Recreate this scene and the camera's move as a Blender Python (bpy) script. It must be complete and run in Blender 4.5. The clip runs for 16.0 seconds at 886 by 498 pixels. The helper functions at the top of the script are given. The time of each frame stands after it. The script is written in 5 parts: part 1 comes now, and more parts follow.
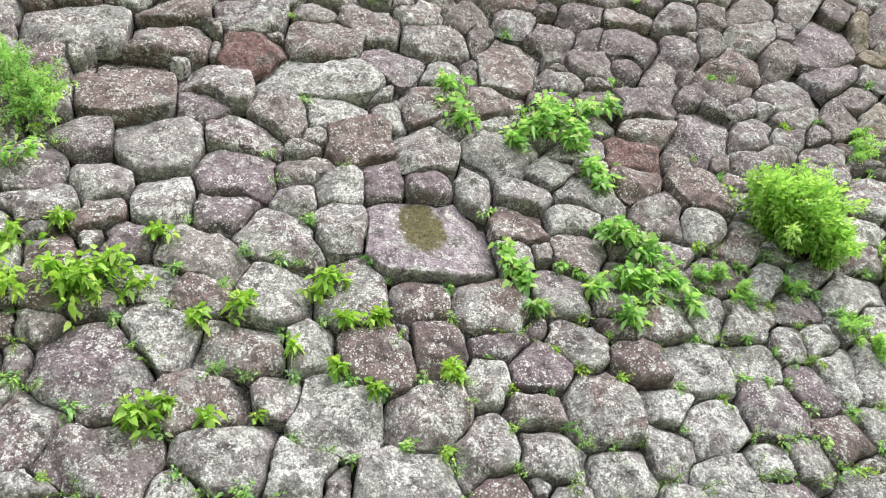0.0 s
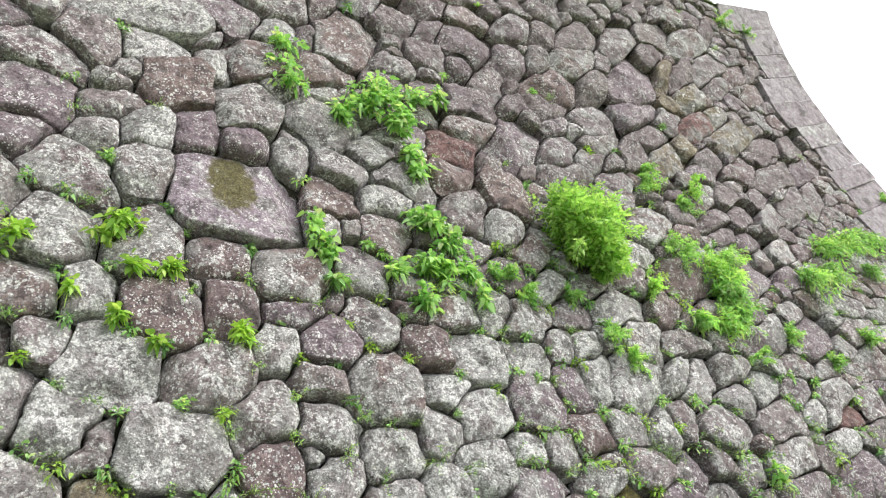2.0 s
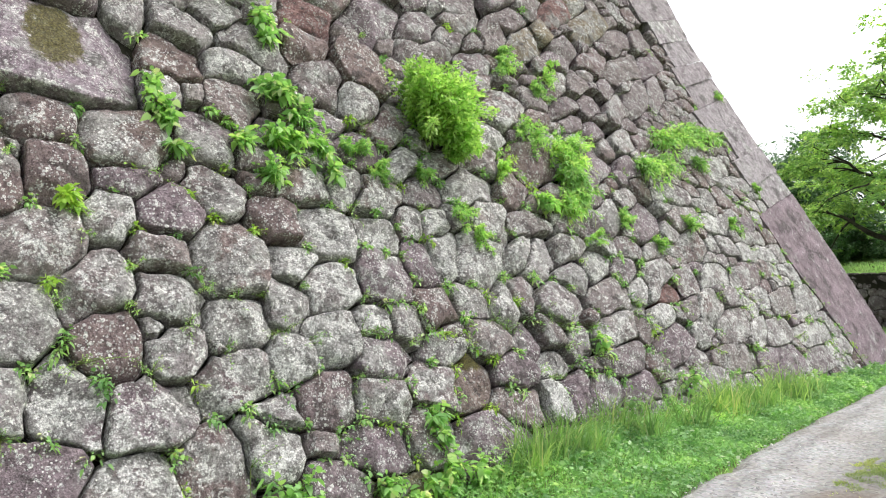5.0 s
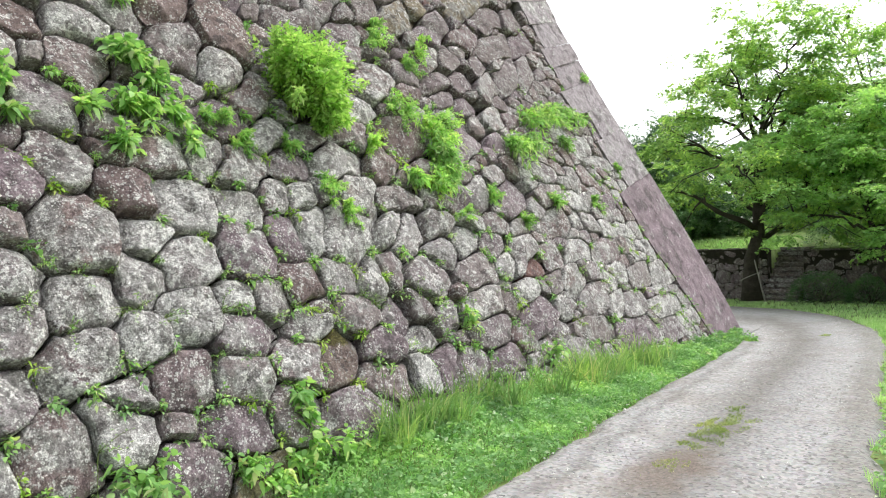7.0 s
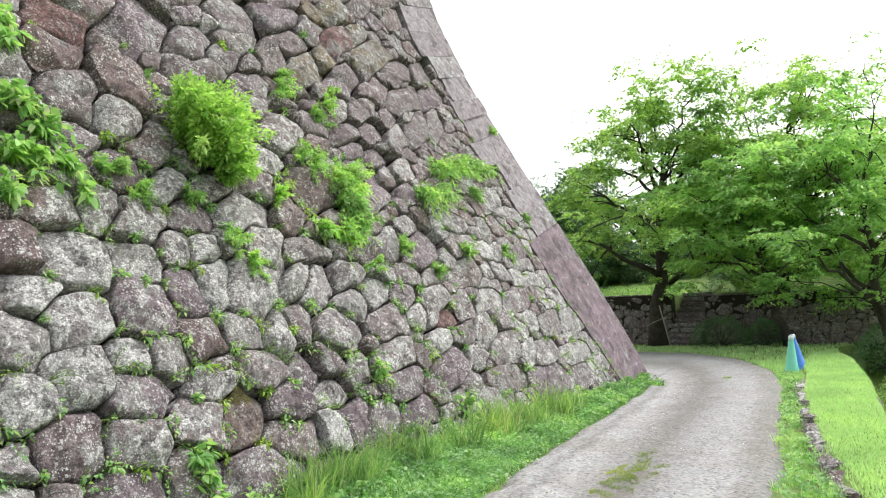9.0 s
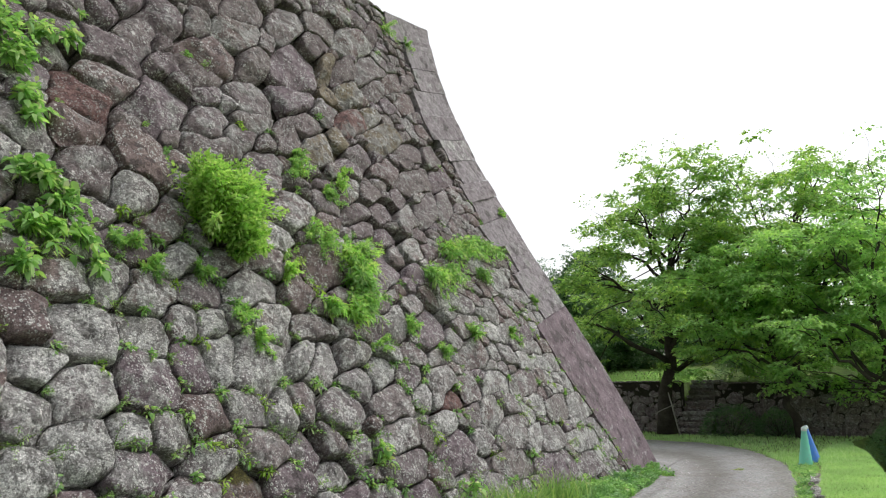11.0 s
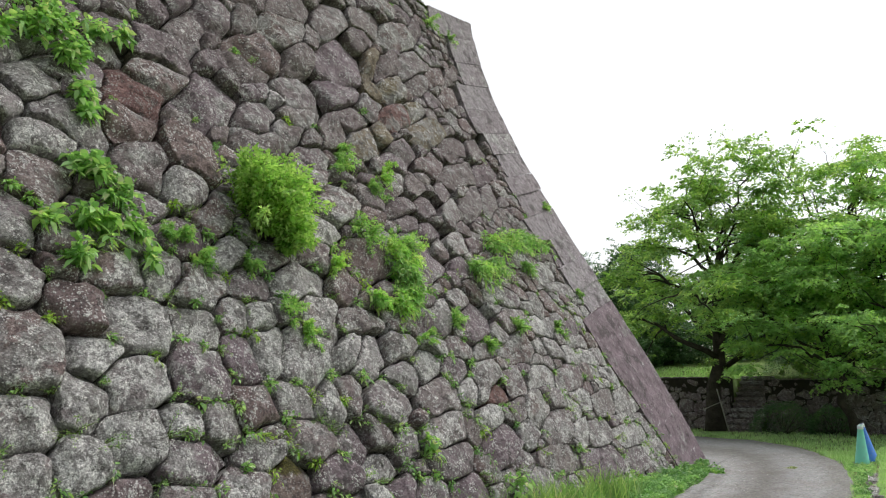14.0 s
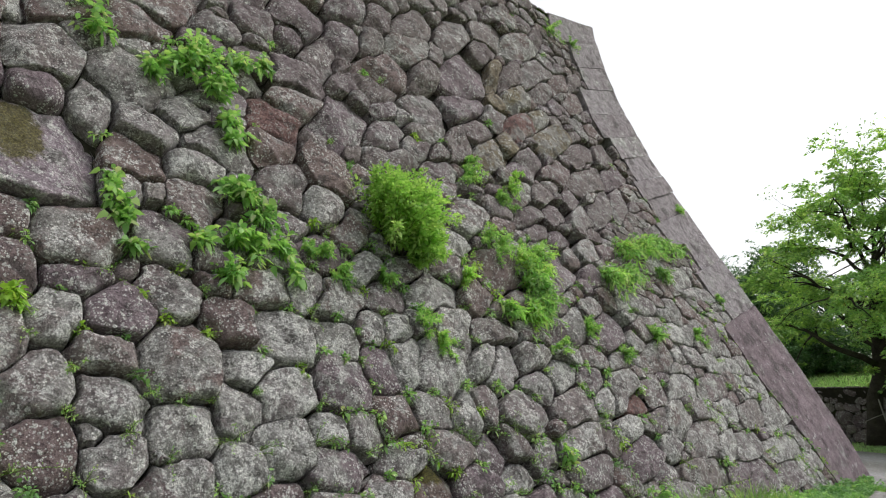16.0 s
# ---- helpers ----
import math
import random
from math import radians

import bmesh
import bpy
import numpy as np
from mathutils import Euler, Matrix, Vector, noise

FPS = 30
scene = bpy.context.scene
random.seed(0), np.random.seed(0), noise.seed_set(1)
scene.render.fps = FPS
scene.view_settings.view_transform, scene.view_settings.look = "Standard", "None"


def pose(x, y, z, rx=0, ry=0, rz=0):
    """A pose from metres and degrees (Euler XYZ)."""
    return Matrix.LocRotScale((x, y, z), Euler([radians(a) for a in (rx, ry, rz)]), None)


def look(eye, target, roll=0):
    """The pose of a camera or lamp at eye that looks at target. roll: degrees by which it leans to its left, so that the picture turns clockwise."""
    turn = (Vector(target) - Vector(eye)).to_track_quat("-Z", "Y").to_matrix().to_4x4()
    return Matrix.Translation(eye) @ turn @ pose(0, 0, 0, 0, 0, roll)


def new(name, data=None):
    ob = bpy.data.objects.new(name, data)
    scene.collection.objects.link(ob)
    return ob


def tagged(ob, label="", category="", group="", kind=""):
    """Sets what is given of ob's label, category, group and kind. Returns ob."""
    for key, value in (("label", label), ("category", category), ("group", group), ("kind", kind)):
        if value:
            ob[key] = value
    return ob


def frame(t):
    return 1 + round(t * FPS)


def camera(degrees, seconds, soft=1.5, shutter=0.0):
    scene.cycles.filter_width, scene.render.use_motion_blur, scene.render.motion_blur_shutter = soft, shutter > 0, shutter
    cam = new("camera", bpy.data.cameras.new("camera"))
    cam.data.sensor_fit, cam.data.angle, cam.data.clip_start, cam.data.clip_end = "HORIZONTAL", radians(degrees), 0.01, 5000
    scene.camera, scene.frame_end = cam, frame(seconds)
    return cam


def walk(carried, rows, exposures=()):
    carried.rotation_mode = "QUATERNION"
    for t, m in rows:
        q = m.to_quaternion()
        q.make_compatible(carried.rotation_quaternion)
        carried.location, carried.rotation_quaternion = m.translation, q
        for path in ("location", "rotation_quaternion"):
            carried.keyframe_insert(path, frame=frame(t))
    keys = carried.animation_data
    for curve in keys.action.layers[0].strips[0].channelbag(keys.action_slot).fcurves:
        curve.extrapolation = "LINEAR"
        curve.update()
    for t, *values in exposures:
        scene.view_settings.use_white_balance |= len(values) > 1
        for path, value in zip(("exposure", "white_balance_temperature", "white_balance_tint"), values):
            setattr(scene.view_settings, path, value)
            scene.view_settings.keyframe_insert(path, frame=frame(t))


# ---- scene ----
cam = camera(62.07, 16.0, soft=1.1)
# seconds, place, Euler degrees
PATH = [
    (0, -0.240, 0.110, 1.632, 104.80, 5.99, -14.40),
    (0.5, -0.233, 0.083, 1.639, 104.53, 5.38, -19.31),
    (1, -0.235, 0.079, 1.615, 104.37, 3.79, -24.13),
    (1.5, -0.240, 0.072, 1.604, 103.96, 2.11, -27.76),
    (2, -0.247, 0.067, 1.579, 102.26, 1.01, -30.80),
    (2.5, -0.241, 0.078, 1.561, 100.06, 0.07, -33.98),
    (3, -0.230, 0.083, 1.537, 97.86, -0.13, -35.37),
    (3.5, -0.216, 0.083, 1.521, 96.21, -0.24, -36.18),
    (3.7, -0.226, 0.080, 1.532, 95.47, -0.37, -36.63),
    (5.8, -0.124, 0.030, 1.494, 91.98, 0.79, -45.82),
    (6, -0.115, 0.034, 1.501, 91.79, 0.62, -46.85),
    (6.5, -0.098, 0.027, 1.495, 91.23, 0.69, -49.17),
    (7, -0.079, 0.013, 1.488, 91.13, 0.90, -51.34),
    (7.5, -0.055, -0.012, 1.482, 90.51, 0.81, -53.62),
    (8, -0.022, -0.018, 1.484, 90.42, 1.12, -55.94),
    (8.5, 0.003, -0.011, 1.492, 91.90, 1.63, -57.51),
    (9, 0.000, -0.000, 1.500, 94.85, 1.92, -57.86),
    (9.5, -0.005, 0.003, 1.507, 97.44, 1.61, -57.37),
    (11.8, -0.023, 0.008, 1.497, 101.43, 0.38, -57.77),
    (12, -0.009, -0.002, 1.496, 101.35, 0.42, -57.69),
    (12.5, -0.009, 0.010, 1.496, 101.26, 0.41, -57.72),
    (13, -0.009, 0.015, 1.497, 101.08, 0.30, -57.58),
    (13.5, -0.008, 0.033, 1.489, 101.06, 0.30, -56.58),
    (14, -0.017, 0.049, 1.490, 100.69, 0.10, -54.24),
    (14.5, -0.029, 0.059, 1.487, 100.76, 0.26, -51.36),
    (15, -0.045, 0.067, 1.497, 100.96, 0.19, -48.75),
    (15.5, -0.050, 0.078, 1.492, 101.31, 0.15, -46.29),
    (16, -0.058, 0.082, 1.484, 101.52, 0.10, -44.30),
]
walk(cam, [(t, pose(x, y, z, rx, ry, rz)) for t, x, y, z, rx, ry, rz in PATH], exposures=[(0.0, 1.48), (1.0, 1.42), (2.0, 1.34), (3.5, 1.33), (6.0, 1.2), (8.8, 1.24), (9.6, 0.9), (11.5, 0.5), (16.0, 0.4)])

# ---- daylight: bright overcast sky with a wide, weak sun ----
world = bpy.data.worlds.new("overcast")
scene.world = world
world.use_nodes = True
wn, wl = world.node_tree.nodes, world.node_tree.links
sky = wn.new("ShaderNodeTexSky")
sky.sky_type, sky.sun_disc = "NISHITA", False
sky.sun_elevation, sky.sun_rotation = radians(58), radians(100)
sky.air_density, sky.dust_density, sky.ozone_density = 1.0, 4.0, 1.0
grey = wn.new("ShaderNodeHueSaturation")
grey.inputs["Saturation"].default_value = 0.22
wl.new(sky.outputs[0], grey.inputs["Color"])
bg = wn["Background"]
wl.new(grey.outputs[0], bg.inputs["Color"])
bg.inputs["Strength"].default_value = 0.15

sun = new("sun", bpy.data.lights.new("sun", "SUN"))
sun.data.energy, sun.data.angle, sun.data.color = 0.7, radians(25), (1.0, 0.985, 0.955)
sun.matrix_world = look((22, -16, 30), (6, 2, 0))

# ---- materials ----
def nodes_of(name):
    m = bpy.data.materials.new(name)
    m.use_nodes = True
    return m, m.node_tree.nodes, m.node_tree.links, m.node_tree.nodes["Principled BSDF"]


def mixed(n, l, fac, a, b, kind="MIX"):
    """A colour mix; each of fac, a, b is a socket or a value."""
    x = n.new("ShaderNodeMix")
    x.data_type, x.blend_type = "RGBA", kind
    for slot, v in ((0, fac), (6, a), (7, b)):
        if hasattr(v, "links"):
            l.new(v, x.inputs[slot])
        else:
            x.inputs[slot].default_value = (*v, 1) if isinstance(v, tuple) else v
    return x.outputs[2]


def stepped(n, l, value, lo, hi, top=1.0):
    """Maps value from lo..hi to 0..top, smoothly."""
    r = n.new("ShaderNodeMapRange")
    r.interpolation_type = "SMOOTHSTEP"
    r.inputs[1].default_value, r.inputs[2].default_value, r.inputs[4].default_value = lo, hi, top
    l.new(value, r.inputs[0])
    return r.outputs[0]


def noisy(n, l, coord, scale, detail=4, rough=0.6):
    x = n.new("ShaderNodeTexNoise")
    x.inputs["Scale"].default_value, x.inputs["Detail"].default_value, x.inputs["Roughness"].default_value = scale, detail, rough
    l.new(coord, x.inputs["Vector"])
    return x.outputs["Fac"]


def piece_random(n, l):
    """A number for each piece, whether it is an object or an island of a joined mesh."""
    info, geo = n.new("ShaderNodeObjectInfo"), n.new("ShaderNodeNewGeometry")
    add = n.new("ShaderNodeMath")
    l.new(info.outputs["Random"], add.inputs[0]), l.new(geo.outputs["Random Per Island"], add.inputs[1])
    fr = n.new("ShaderNodeMath")
    fr.operation = "FRACT"
    l.new(add.outputs[0], fr.inputs[0])
    return fr.outputs[0]


def shifted(n, l, rand, amount=40.0):
    tc, sc, ad = n.new("ShaderNodeTexCoord"), n.new("ShaderNodeVectorMath"), n.new("ShaderNodeVectorMath")
    sc.operation = "SCALE"
    sc.inputs[0].default_value = (1.0, 0.7, 1.3)
    mu = n.new("ShaderNodeMath")
    mu.operation, mu.inputs[1].default_value = "MULTIPLY", amount
    l.new(rand, mu.inputs[0]), l.new(mu.outputs[0], sc.inputs["Scale"])
    l.new(tc.outputs["Object"], ad.inputs[0]), l.new(sc.outputs[0], ad.inputs[1])
    return ad.outputs[0]


def bumped(n, l, bsdf, heights, distance=0.02, strength=0.6):
    total = None
    for h, w in heights:
        mu = n.new("ShaderNodeMath")
        mu.operation, mu.inputs[1].default_value = "MULTIPLY_ADD", w
        l.new(h, mu.inputs[0])
        if total is not None:
            l.new(total, mu.inputs[2])
        else:
            mu.inputs[2].default_value = 0
        total = mu.outputs[0]
    b = n.new("ShaderNodeBump")
    b.inputs["Distance"].default_value, b.inputs["Strength"].default_value = distance, strength
    l.new(total, b.inputs["Height"]), l.new(b.outputs[0], bsdf.inputs["Normal"])


def ramp(n, l, value, stops):
    r = n.new("ShaderNodeValToRGB")
    while len(r.color_ramp.elements) < len(stops):
        r.color_ramp.elements.new(0.5)
    for e, (p, c) in zip(r.color_ramp.elements, stops):
        e.position, e.color = p, (*c, 1)
    l.new(value, r.inputs[0])
    return r.outputs[0]


def product(n, l, a, b):
    x = n.new("ShaderNodeMath")
    x.operation = "MULTIPLY"
    l.new(a, x.inputs[0]), l.new(b, x.inputs[1])
    return x.outputs[0]


def offset_by(n, l, a, k, b):
    """a * k + b"""
    x = n.new("ShaderNodeMath")
    x.operation, x.inputs[1].default_value = "MULTIPLY_ADD", k
    l.new(a, x.inputs[0]), l.new(b, x.inputs[2])
    return x.outputs[0]


def stone(name, tones, cover=0.5, specks=0.9, moss=None, grain=1.0, broad=1.0):
    """Weathered volcanic field stone: bare rock, crusts of pale lichen with clear rims, white specks.
    cover: 0 bare to 1 wholly crusted; moss: centre and half size of a moss patch on the stone's face."""
    m, n, l, bsdf = nodes_of(name)
    rand = piece_random(n, l)
    co = shifted(n, l, rand)
    big, mid = noisy(n, l, co, 3.2 * broad, 9, 0.70), noisy(n, l, co, 13 * broad, 7, 0.72)
    fine, grit = noisy(n, l, co, 55, 4, 0.75), noisy(n, l, co, 140, 2, 0.8)
    base = ramp(n, l, rand, [(p, (0.95 * r + 0.040, 0.90 * g + 0.031, 0.95 * b + 0.031)) for p, (r, g, b) in tones])
    base = mixed(n, l, 0.9, base, ramp(n, l, mid, [(0.34, (0.50, 0.46, 0.47)), (0.5, (1.0, 1.0, 1.0)), (0.66, (1.5, 1.5, 1.48))]), "MULTIPLY")
    w = n.new("ShaderNodeTexWhiteNoise")
    w.noise_dimensions = "1D"
    l.new(rand, w.inputs["W"])
    reach = offset_by(n, l, w.outputs["Value"], 0.16, big)
    edge = 0.67 - 0.18 * cover
    thin = stepped(n, l, reach, edge - 0.05, edge + 0.04, 0.8)
    col = mixed(n, l, thin, base, ramp(n, l, mid, [(0.34, (0.16, 0.153, 0.147)), (0.5, (0.30, 0.29, 0.278)), (0.66, (0.46, 0.45, 0.432))]))
    # thicker pale crusts, breaking up into flecks
    second, flecks = noisy(n, l, co, 7.5, 8, 0.74), noisy(n, l, co, 26, 5, 0.7)
    spread = offset_by(n, l, flecks, 0.6, offset_by(n, l, w.outputs["Value"], 0.09, second))
    crust = stepped(n, l, spread, edge + 0.29, edge + 0.33, 0.9)
    col = mixed(n, l, crust, col, ramp(n, l, fine, [(0.35, (0.42, 0.41, 0.395)), (0.65, (0.72, 0.705, 0.68))]))
    # dark damp stains and pits
    third = noisy(n, l, co, 5.0 * broad, 8, 0.72)
    col = mixed(n, l, stepped(n, l, third, 0.55, 0.61, 0.7), col, (0.075, 0.066, 0.064))
    col = mixed(n, l, stepped(n, l, noisy(n, l, co, 34, 3, 0.6), 0.60, 0.67, 0.5 * grain), col, (0.05, 0.045, 0.042))
    # round lichen spots in drifts: small solid ones, larger ones with a pale rim
    gate = stepped(n, l, noisy(n, l, co, 5.5, 4, 0.65), 0.42, 0.54)
    dots = None
    for scale, size_, hold, hollow in ((15, 0.24, 0.95, True), (26, 0.26, 0.9, True), (46, 0.30, 0.9, False)):
        v = n.new("ShaderNodeTexVoronoi")
        v.inputs["Scale"].default_value = scale
        l.new(co, v.inputs["Vector"])
        d = offset_by(n, l, fine, 0.35, v.outputs["Distance"])
        dot = product(n, l, stepped(n, l, d, size_ + 0.19, size_ + 0.12, hold * specks), gate)
        col = mixed(n, l, dot, col, (0.68, 0.68, 0.65))
        if hollow:
            col = mixed(n, l, product(n, l, stepped(n, l, d, size_ + 0.09, size_ + 0.05, 0.75), gate), col, (0.27, 0.265, 0.25))
        dots = dots or dot
    col = mixed(n, l, 0.7 * grain, col, ramp(n, l, fine, [(0.34, (0.38, 0.38, 0.38)), (0.5, (0.98, 0.98, 0.98)), (0.66, (1.55, 1.55, 1.55))]), "MULTIPLY")
    col = mixed(n, l, 0.5 * grain, col, ramp(n, l, grit, [(0.3, (0.45, 0.45, 0.45)), (0.7, (1.5, 1.5, 1.5))]), "MULTIPLY")
    if moss:
        tc, sep = n.new("ShaderNodeTexCoord"), n.new("ShaderNodeSeparateXYZ")
        l.new(tc.outputs["Object"], sep.inputs[0])
        far = None
        for axis, c, r in ((0, moss[0], moss[2]), (2, moss[1], moss[3])):
            sub, div, sq = n.new("ShaderNodeMath"), n.new("ShaderNodeMath"), n.new("ShaderNodeMath")
            sub.operation, sub.inputs[1].default_value = "SUBTRACT", c
            div.operation, div.inputs[1].default_value = "DIVIDE", r
            sq.operation = "MULTIPLY"
            l.new(sep.outputs[axis], sub.inputs[0]), l.new(sub.outputs[0], div.inputs[0])
            l.new(div.outputs[0], sq.inputs[0]), l.new(div.outputs[0], sq.inputs[1])
            if far is None:
                far = sq.outputs[0]
            else:
                far = offset_by(n, l, far, 1.0, sq.outputs[0])
        green = stepped(n, l, offset_by(n, l, second, 3.4, far), 2.95, 2.35, 0.9)
        col = mixed(n, l, green, col, ramp(n, l, fine, [(0.36, (0.045, 0.042, 0.018)), (0.5, (0.095, 0.085, 0.028)), (0.66, (0.19, 0.17, 0.045))]))
    l.new(col, bsdf.inputs["Base Color"])
    bsdf.inputs["Roughness"].default_value = 0.92
    bsdf.inputs["Specular IOR Level"].default_value = 0.2
    bumped(n, l, bsdf, [(big, 1.0), (mid, 0.8), (fine, 0.3), (grit, 0.1), (dots, 0.08)], 0.05, 1.0)
    return m


TONES = [(0.0, (0.23, 0.21, 0.195)), (0.2, (0.175, 0.142, 0.14)), (0.4, (0.20, 0.19, 0.175)), (0.55, (0.185, 0.148, 0.135)),
         (0.7, (0.24, 0.228, 0.21)), (0.85, (0.16, 0.135, 0.142)), (1.0, (0.20, 0.19, 0.178))]
stone_mat = stone("field_stone", TONES, 0.42)
dark_mat = stone("dark_stone", [(0.0, (0.18, 0.165, 0.155)), (0.3, (0.145, 0.12, 0.125)), (0.6, (0.17, 0.155, 0.14)), (1.0, (0.14, 0.12, 0.115))], -0.05, 0.75)
purple_mat = stone("purple_stone", [(0.0, (0.185, 0.155, 0.165)), (1.0, (0.165, 0.138, 0.145))], 0.12, 0.95)
brown_mat = stone("brown_stone", [(0.0, (0.175, 0.138, 0.122)), (1.0, (0.155, 0.122, 0.116))], 0.15, 1.0)
red_mat = stone("red_stone", [(0.0, (0.15, 0.085, 0.072)), (1.0, (0.14, 0.08, 0.072))], -0.25, 0.35)
ochre_mat = stone("ochre_stone", [(0.0, (0.18, 0.16, 0.095)), (1.0, (0.16, 0.14, 0.09))], 0.1, 0.4)
pale_mat = stone("pale_stone", [(0.0, (0.26, 0.25, 0.235)), (1.0, (0.23, 0.225, 0.212))], 0.55, 0.8)
mossy_mat = stone("mossy_stone", [(0.0, (0.25, 0.215, 0.235)), (1.0, (0.225, 0.198, 0.212))], 0.38, 0.7, (-0.06, 0.11, 0.20, 0.29))
mossy_brown_mat = stone("mossy_brown_stone", [(0.0, (0.15, 0.12, 0.10)), (1.0, (0.14, 0.115, 0.10))], 0.0, 0.3, (0.05, 0.16, 0.16, 0.09))
block_mat = stone("dressed_stone", [(0.0, (0.22, 0.20, 0.205)), (0.5, (0.29, 0.28, 0.28)), (1.0, (0.25, 0.235, 0.24))], 0.1, 0.3, grain=0.5, broad=0.6)
purple_block_mat = stone("purple_dressed_stone", [(0.0, (0.205, 0.165, 0.182)), (1.0, (0.18, 0.148, 0.16))], -0.05, 0.12, grain=0.3, broad=0.42)


def plain(name, stops, scale=3.0, fine=60.0, rough=0.95, bump=0.02, contrast=0.6):
    """A matt natural surface: colours by a broad noise, with finer grain."""
    m, n, l, bsdf = nodes_of(name)
    tc = n.new("ShaderNodeTexCoord")
    co = tc.outputs["Object"]
    a, b, c = noisy(n, l, co, scale, 5), noisy(n, l, co, scale * 6, 4), noisy(n, l, co, fine, 3, 0.7)
    col = ramp(n, l, a, stops)
    col = mixed(n, l, contrast, col, ramp(n, l, b, [(0.3, (0.55, 0.55, 0.55)), (0.7, (1.35, 1.35, 1.35))]), "MULTIPLY")
    col = mixed(n, l, contrast, col, ramp(n, l, c, [(0.25, (0.5, 0.5, 0.5)), (0.75, (1.45, 1.45, 1.45))]), "MULTIPLY")
    l.new(col, bsdf.inputs["Base Color"])
    bsdf.inputs["Roughness"].default_value = rough
    bsdf.inputs["Specular IOR Level"].default_value = 0.2
    bumped(n, l, bsdf, [(b, 0.5), (c, 0.5)], bump, 0.8)
    return m


joint_mat = plain("dark_joint_earth", [(0.3, (0.022, 0.02, 0.015)), (0.7, (0.045, 0.042, 0.03))])
soil_mat = plain("grassy_soil", [(0.35, (0.10, 0.15, 0.045)), (0.55, (0.17, 0.25, 0.07)), (0.72, (0.20, 0.21, 0.10))], 0.8, 40)
bark_mat = plain("bark", [(0.3, (0.035, 0.03, 0.025)), (0.7, (0.085, 0.075, 0.06))], 4, 40, 0.95, 0.04)
stake_mat = plain("weathered_wood", [(0.3, (0.30, 0.29, 0.26)), (0.7, (0.42, 0.40, 0.36))], 5, 60)


def leafy(name, tones, through_light=0.45, rough=0.5, patchy=0.9):
    """Thin leaves: each leaf its own tone, with some light passing through."""
    m, n, l, bsdf = nodes_of(name)
    geo = n.new("ShaderNodeNewGeometry")
    tc = n.new("ShaderNodeTexCoord")
    col = ramp(n, l, geo.outputs["Random Per Island"], tones)
    big = noisy(n, l, tc.outputs["Object"], 1.3, 3)
    col = mixed(n, l, patchy, col, ramp(n, l, big, [(0.33, (0.55, 0.62, 0.6)), (0.5, (0.95, 0.97, 0.95)), (0.67, (1.45, 1.3, 1.1))]), "MULTIPLY")
    l.new(col, bsdf.inputs["Base Color"])
    bsdf.inputs["Roughness"].default_value = rough
    bsdf.inputs["Specular IOR Level"].default_value = 0.3
    tr, mx = n.new("ShaderNodeBsdfTranslucent"), n.new("ShaderNodeMixShader")
    l.new(mixed(n, l, 1.0, col, (1.3, 1.45, 0.75), "MULTIPLY"), tr.inputs["Color"])
    mx.inputs[0].default_value = through_light
    l.new(bsdf.outputs[0], mx.inputs[1]), l.new(tr.outputs[0], mx.inputs[2])
    l.new(mx.outputs[0], n["Material Output"].inputs["Surface"])
    return m


weed_leaf = leafy("weed_leaf", [(0.0, (0.188, 0.360, 0.128)), (0.5, (0.301, 0.509, 0.193)), (0.85, (0.453, 0.620, 0.258)), (1.0, (0.620, 0.620, 0.386))], patchy=0.45)
lime_leaf = leafy("lime_leaf", [(0.0, (0.211, 0.381, 0.065)), (0.6, (0.348, 0.525, 0.108)), (1.0, (0.497, 0.596, 0.172))], patchy=0.45)
shrub_leaf = leafy("shrub_leaf", [(0.0, (0.27, 0.46, 0.13)), (0.6, (0.41, 0.60, 0.19)), (1.0, (0.55, 0.66, 0.28))], 0.5, patchy=0.4)
fern_leaf = leafy("feathery_leaf", [(0.0, (0.22, 0.42, 0.14)), (0.6, (0.36, 0.57, 0.22)), (1.0, (0.52, 0.60, 0.30))])
grass_leaf = leafy("grass_blade", [(0.0, (0.19, 0.37, 0.14)), (0.6, (0.31, 0.54, 0.22)), (0.9, (0.43, 0.62, 0.31)), (1.0, (0.54, 0.60, 0.44))])
lawn_leaf = leafy("lawn_blade", [(0.0, (0.31, 0.50, 0.21)), (0.6, (0.45, 0.64, 0.32)), (1.0, (0.58, 0.68, 0.47))], patchy=0.35)
tree_leaf = leafy("tree_leaf", [(0.0, (0.21, 0.36, 0.13)), (0.5, (0.33, 0.51, 0.18)), (0.85, (0.46, 0.62, 0.21)), (1.0, (0.56, 0.66, 0.27))], 0.40)
maple_leaf = leafy("maple_leaf", [(0.0, (0.27, 0.46, 0.18)), (0.5, (0.37, 0.59, 0.23)), (1.0, (0.47, 0.65, 0.29))], 0.42)
dark_leaf = leafy("dark_leaf", [(0.0, (0.08, 0.17, 0.08)), (0.6, (0.13, 0.255, 0.11)), (1.0, (0.20, 0.32, 0.15))], 0.15, 0.35)
herb_leaf = leafy("herb_leaf", [(0.0, (0.14, 0.29, 0.10)), (0.6, (0.25, 0.44, 0.18)), (0.97, (0.38, 0.55, 0.28)), (1.0, (0.62, 0.64, 0.56))])
tall_leaf = leafy("tall_grass_blade", [(0.0, (0.17, 0.30, 0.10)), (0.6, (0.28, 0.42, 0.17)), (0.9, (0.40, 0.50, 0.24)), (1.0, (0.50, 0.47, 0.30))])
